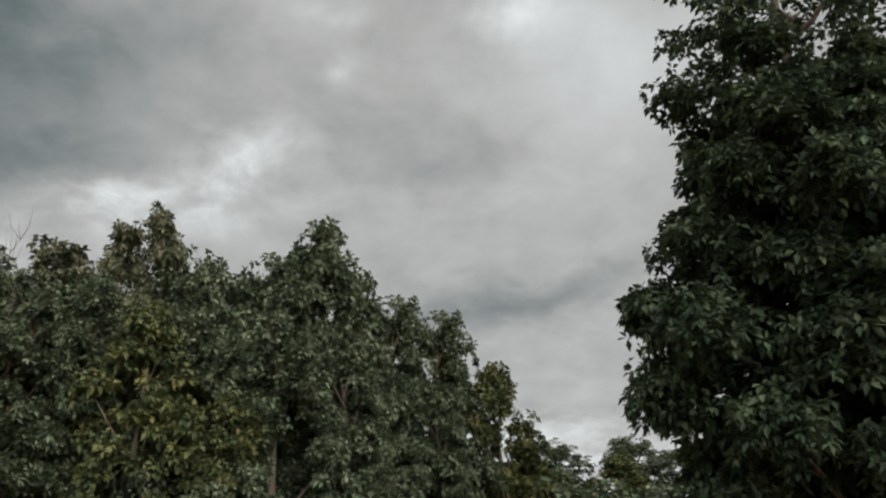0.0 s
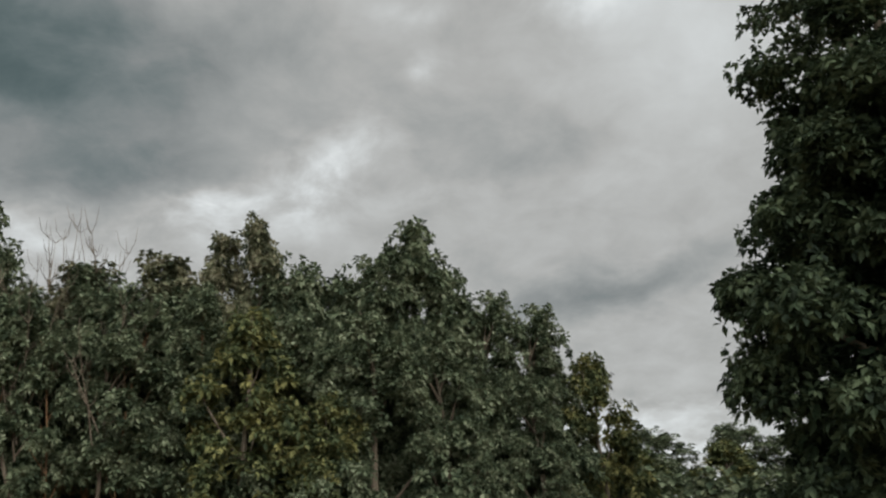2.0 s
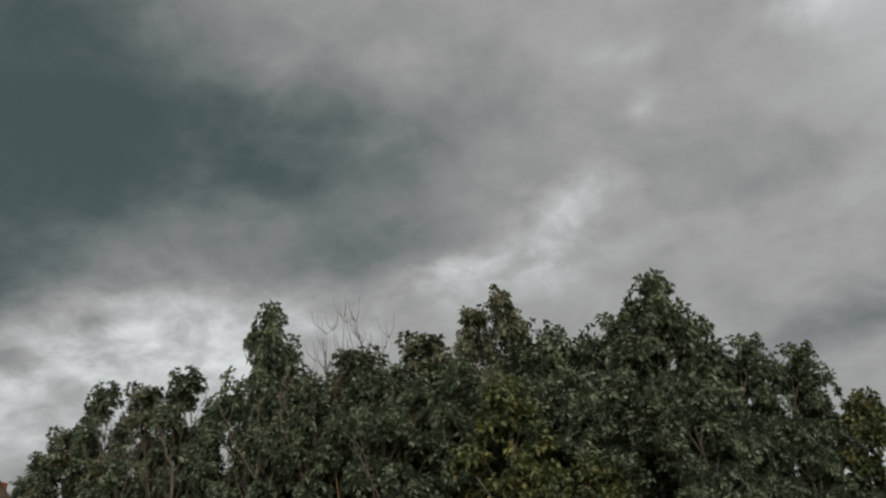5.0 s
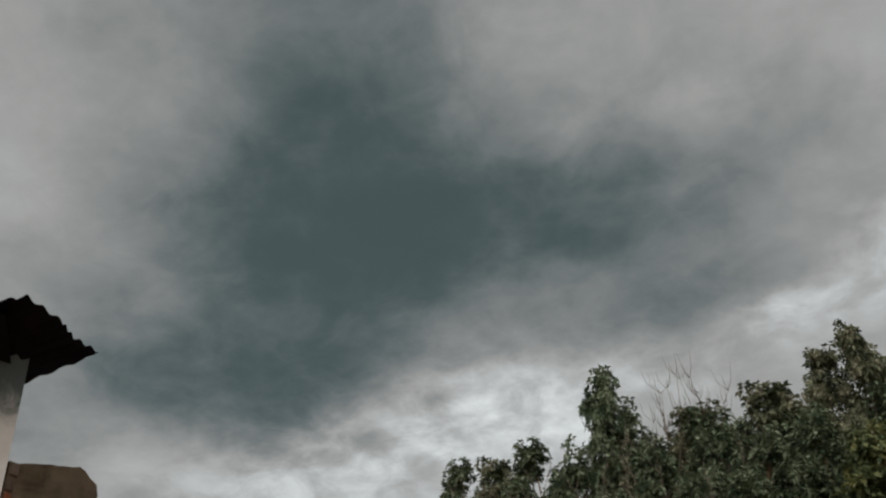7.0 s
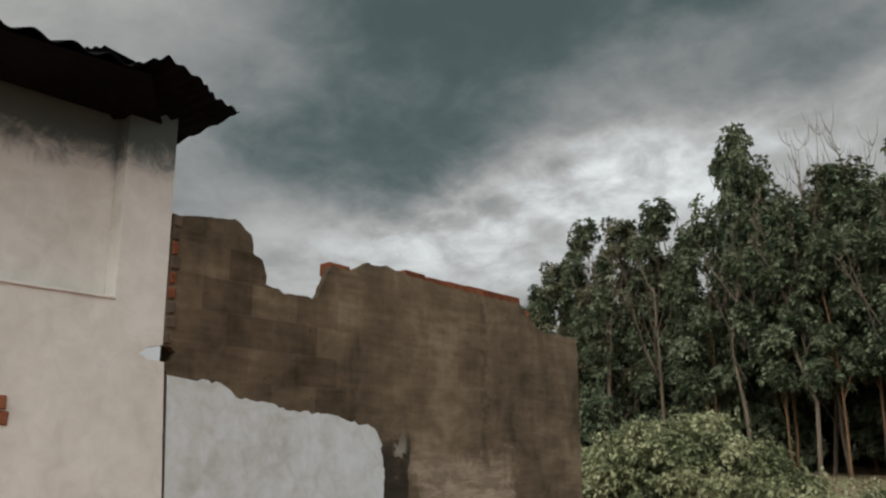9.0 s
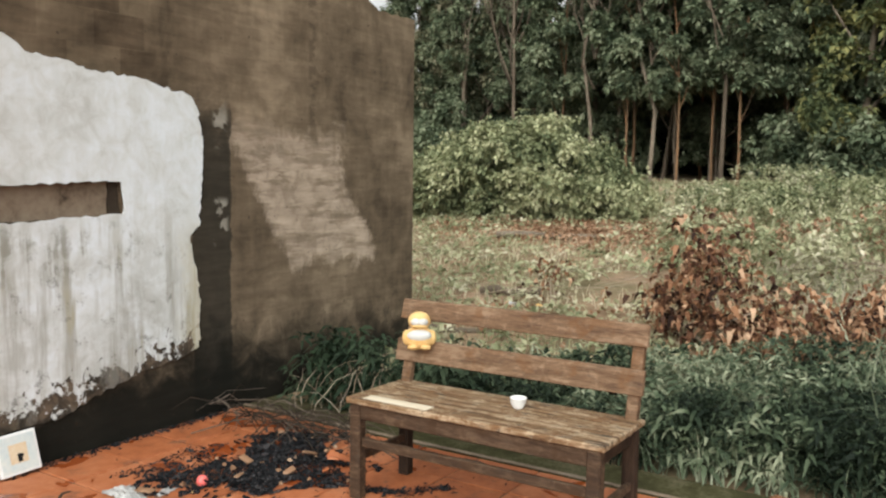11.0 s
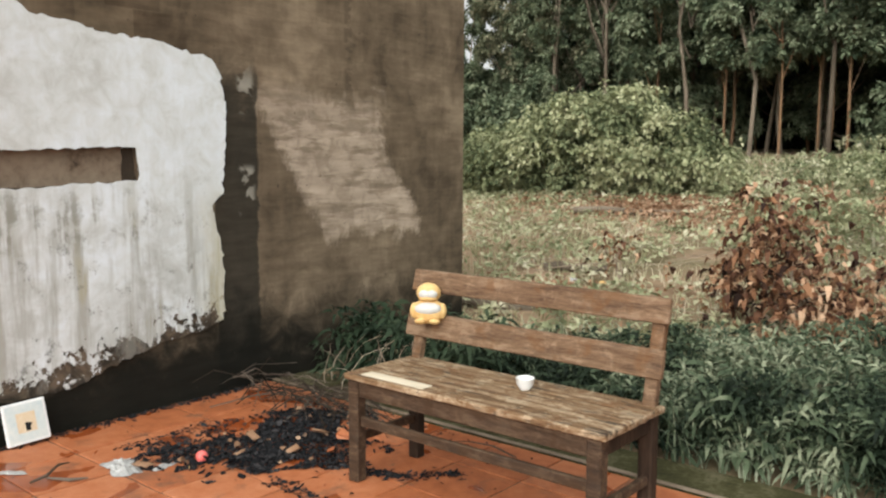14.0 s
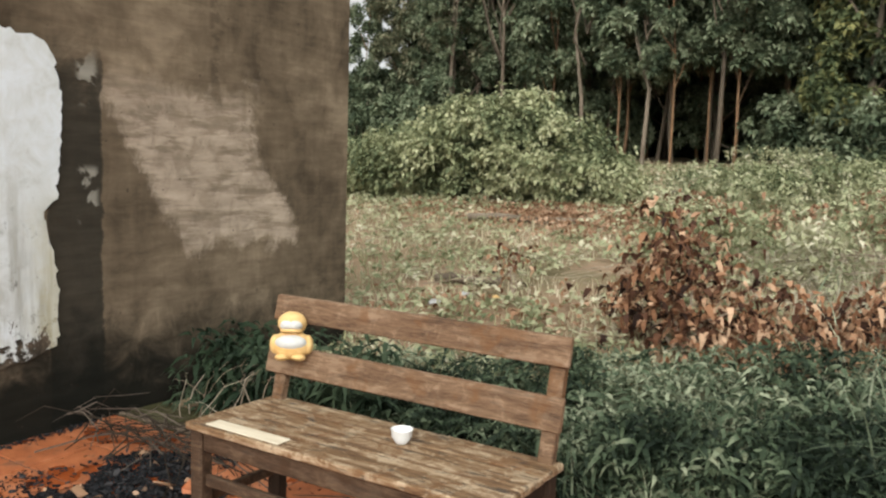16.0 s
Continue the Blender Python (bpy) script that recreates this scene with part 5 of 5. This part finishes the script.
# lower growth and slender stems before them
LOWER = [("d", 0.3, 14.9, 6.9, 1.0), ("c", 2.9, 15.3, 6.8, 1.0), ("d", 1.9, 14.7, 5.0, 1.0), ("c", 4.4, 15.6, 6.6, 1.0), ("c", 6.5, 16.2, 5.6, 1.0), ("c", 1.6, 15.6, 6.9, 1.0), ("c", -9.4, 16.4, 6.4, 1.0),
         ("c", -7.6, 16.8, 6.2, 1.0), ("c", -6.2, 17.2, 5.8, 1.0), ("c", -11.2, 16.8, 4.3, 1.0), ("c", -3.4, 18.6, 5.6, 1.0), ("c", -1.6, 18.4, 5.6, 1.0)]
STEMS = [("b", -4.5, 15.3, 7.4, 1.0), ("b", -3.3, 15.0, 7.0, 1.0), ("b", -2.1, 15.3, 7.4, 1.0), ("b", -1.3, 15.8, 7.9, 1.0), ("b", -6.2, 15.6, 7.4, 1.0), ("b", -0.5, 15.4, 7.2, 0.9), ("b", -2.8, 15.9, 7.8, 0.9)]
for kind, x, y, top, wide in SKYLINE + LOWER + STEMS:
    plant(kind, x, y, top, rt.uniform(0, 6.28), wide * rt.uniform(0.92, 1.08))
for j, y in enumerate((19.5, 22.0, 24.8)):
    for i in range(13):
        x = -16 + i * 1.95 + rt.uniform(-0.5, 0.5)
        if x < 6.5 - 0.5 * j:
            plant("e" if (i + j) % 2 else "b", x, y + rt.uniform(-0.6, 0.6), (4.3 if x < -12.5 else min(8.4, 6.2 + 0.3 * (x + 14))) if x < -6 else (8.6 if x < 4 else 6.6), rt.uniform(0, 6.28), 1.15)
for x, y, top, k in ((13, 42, 7.6, "c"), (15.5, 44, 7.4, "c"), (18, 43, 7.0, "d"), (20.5, 45, 8.4, "c"), (23, 43, 7.2, "d"), (25.5, 45, 8.6, "c"), (28, 44, 7.6, "c"), (10.5, 38, 7.4, "c"), (31, 46, 8.5, "c"), (34, 46, 8.0, "c"), (38, 48, 8.5, "c")):
    plant(k, x, y, top, rt.uniform(0, 6.28), 1.6)


def broad_tree(x, y):
    """A huge tree leafed to the ground: wide below, narrower and thinner above."""
    rng = np.random.default_rng(140)
    t = thing("broad_tree", "huge dark dense tree beside the slope", "tree", at=(x, y, rise(x, y)))
    part("trunk", tube([(0, 0, -0.2), (0.1, 0, 3), (-0.1, 0.2, 6.5), (0.1, 0.1, 10), (0, 0, 13.4)], [0.36, 0.3, 0.24, 0.14, 0.03], 10), BARK, t, smooth=True)
    points = []
    for k in range(96):
        f = (k + rng.uniform(0, 1)) / 96
        z = 0.7 + 13.4 * f
        girth = float(np.interp(z, (0.5, 3.5, 5.0, 6.5, 8.2, 9.3, 11.0, 13.0, 14.5), (4.3, 4.4, 4.4, 3.9, 3.1, 2.6, 2.8, 2.5, 1.6)))
        r = rng.uniform(0.55, 0.95)
        a, reach = 2.4 * k, (girth - 0.55 * r) * rng.uniform(0.55, 1.0)
        c = np.array([reach * math.cos(a), reach * math.sin(a), z])
        m = int(58 * (1.0 if f < 0.6 else 0.6 if f < 0.72 else 0.13))
        d = unit(rng.normal(0, 1, (m, 3)) + np.array([0, 0, 0.25]))
        points.append(c + d * np.array([r, r, 0.8 * r]) * rng.uniform(0.4, 1.08, (m, 1)))
        if k % 6 == 0:
            base = Vector((0, 0, max(0.8, z - 0.5 * reach)))
            part("limb", tube([base, base.lerp(Vector(c), 0.5) + Vector((0, 0, -0.2)), c], [0.11, 0.07, 0.02], 6), BARK, t, smooth=True)
    part("crown", sprays(rng, np.concatenate(points), 0.19, 6, 0.30, 6), BROAD_LEAF, t)
    # core leaves in a darker colour that paints the shade inside the crown
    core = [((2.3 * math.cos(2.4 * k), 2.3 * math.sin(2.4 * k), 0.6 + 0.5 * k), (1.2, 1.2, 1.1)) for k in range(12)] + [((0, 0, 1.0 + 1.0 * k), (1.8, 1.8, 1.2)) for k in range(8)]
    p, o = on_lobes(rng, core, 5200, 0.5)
    part("inner_foliage", whorls(rng, p, o, 5, 0.27, 0.3, 0.3), SHADED_LEAF, t)


broad_tree(13.4, 11.5)


def bare_tree(x, y, top, seed):
    rng = random.Random(seed)
    z = rise(x, y)
    ob = thing("bare_tree", "leafless tree with thin upright twigs", "tree", at=(x, y, z))
    h = top - z
    part("trunk", tube([(0, 0, -0.2), (rng.gauss(0.05, 0.1), 0, h * 0.25), (rng.gauss(-0.05, 0.2), 0, h * 0.5), (0, 0, h * 0.75)], [0.052, 0.044, 0.034, 0.024], 8), BARK, ob, smooth=True)
    for k in range(9):
        a, z0 = rng.uniform(0, 6.28), rng.uniform(0.35, 0.75) * h
        dx, dy, up = 0.7 * math.cos(a) * rng.uniform(0.4, 1.6), 0.7 * math.sin(a), rng.uniform(0.72, 0.96) * h
        pts = [Vector((dx * f ** 0.8 + rng.gauss(0, 0.05) * (f > 0), dy * f ** 0.8, z0 + (up - z0) * f)) for f in (0, 0.25, 0.5, 0.75, 1)]
        sets = [tube(pts, [0.024, 0.019, 0.014, 0.010, 0.004], 5)]
        for q in pts[2:]:
            for _ in range(3):
                b, l = rng.uniform(0, 6.28), rng.uniform(0.25, 0.6)
                tip = q + Vector((0.5 * l * math.cos(b), 0.5 * l * math.sin(b), l))
                sets.append(tube([q, q.lerp(tip, 0.5) + Vector((0.06 * math.cos(b), 0, -0.05)), tip], [0.008, 0.006, 0.003], 4))
        part("bare_limb", join(*sets), BARK, ob, smooth=True)


for x, y, top, k in ((-5.6, 17.2, 10.0, 1), (-4.4, 17.4, 9.9, 2), (-3.2, 17.2, 9.8, 3), (-7.6, 15.6, 7.4, 4), (-5.3, 15.2, 7.0, 5), (-3.9, 15.0, 7.6, 6), (-2.4, 15.1, 7.2, 7), (-9.2, 16.0, 7.4, 9)):
    bare_tree(x, y, top, k)

# undergrowth that closes the wood, the darkness below the canopy put into its colour
rng_u = np.random.default_rng(9)
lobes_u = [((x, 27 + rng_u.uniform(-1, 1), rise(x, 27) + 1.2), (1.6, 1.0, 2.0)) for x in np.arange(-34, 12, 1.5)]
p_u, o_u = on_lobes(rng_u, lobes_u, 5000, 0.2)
solo("far_undergrowth", whorls(rng_u, p_u, o_u, 5, 0.55, 0.4, 0.3), SHADED_LEAF, "undergrowth deep in the wood with shade in its leaf colour", "undergrowth", kind="stuff")


lobes_w = [((x, 41 + rng_u.uniform(-1.5, 1.5), 1.8), (2.0, 1.2, 2.4 + rng_u.uniform(0, 1.6))) for x in np.arange(8, 44, 1.6)]
p_w, o_w = on_lobes(rng_u, lobes_w, 5200, 0.2)
solo("far_thicket", whorls(rng_u, p_w, o_w, 5, 0.5, 0.36, 0.3), RUBBER_LEAF, "distant grey-green thicket beyond the slope", "thicket", kind="stuff")


# ---------------------------------------------------------------- tiled floor
def terrace():
    floor = solo("floor", box((-1.48, -6.5, -0.3), (6.5, 0.797, -0.006), 0), MORTAR, "terracotta tiled terrace, wet and dirty in places", "floor", kind="structure")
    P, gap = 0.337, 0.009
    rng = random.Random(31)
    shapes = []
    for k in range(4):
        bm = box((0, 0, -0.02), (P - gap, P - gap, 0.0), 0.003, 0.0012, rng)
        me = bpy.data.meshes.new("tile")
        bm.to_mesh(me)
        bm.free()
        me.materials.append(TERRACOTTA)
        shapes.append(me)
    rest = bmesh.new()
    for j in range(21):
        y = 0.79 - P * (j + 1)
        for i in range(23):
            x = -1.478 + P * i
            if i < 15 and j < 13:
                t = part("tile", shapes[rng.randrange(4)], TERRACOTTA, floor)
                t.location = (x + gap / 2, y + gap / 2, rng.uniform(-0.001, 0.001))
            elif x + P < 6.5:
                box((x, y, -0.02), (x + P - gap, y + P - gap, 0.0), 0, bm=rest)
    tagged(part("far_tiles", rest, TERRACOTTA, floor), kind="stuff")


terrace()
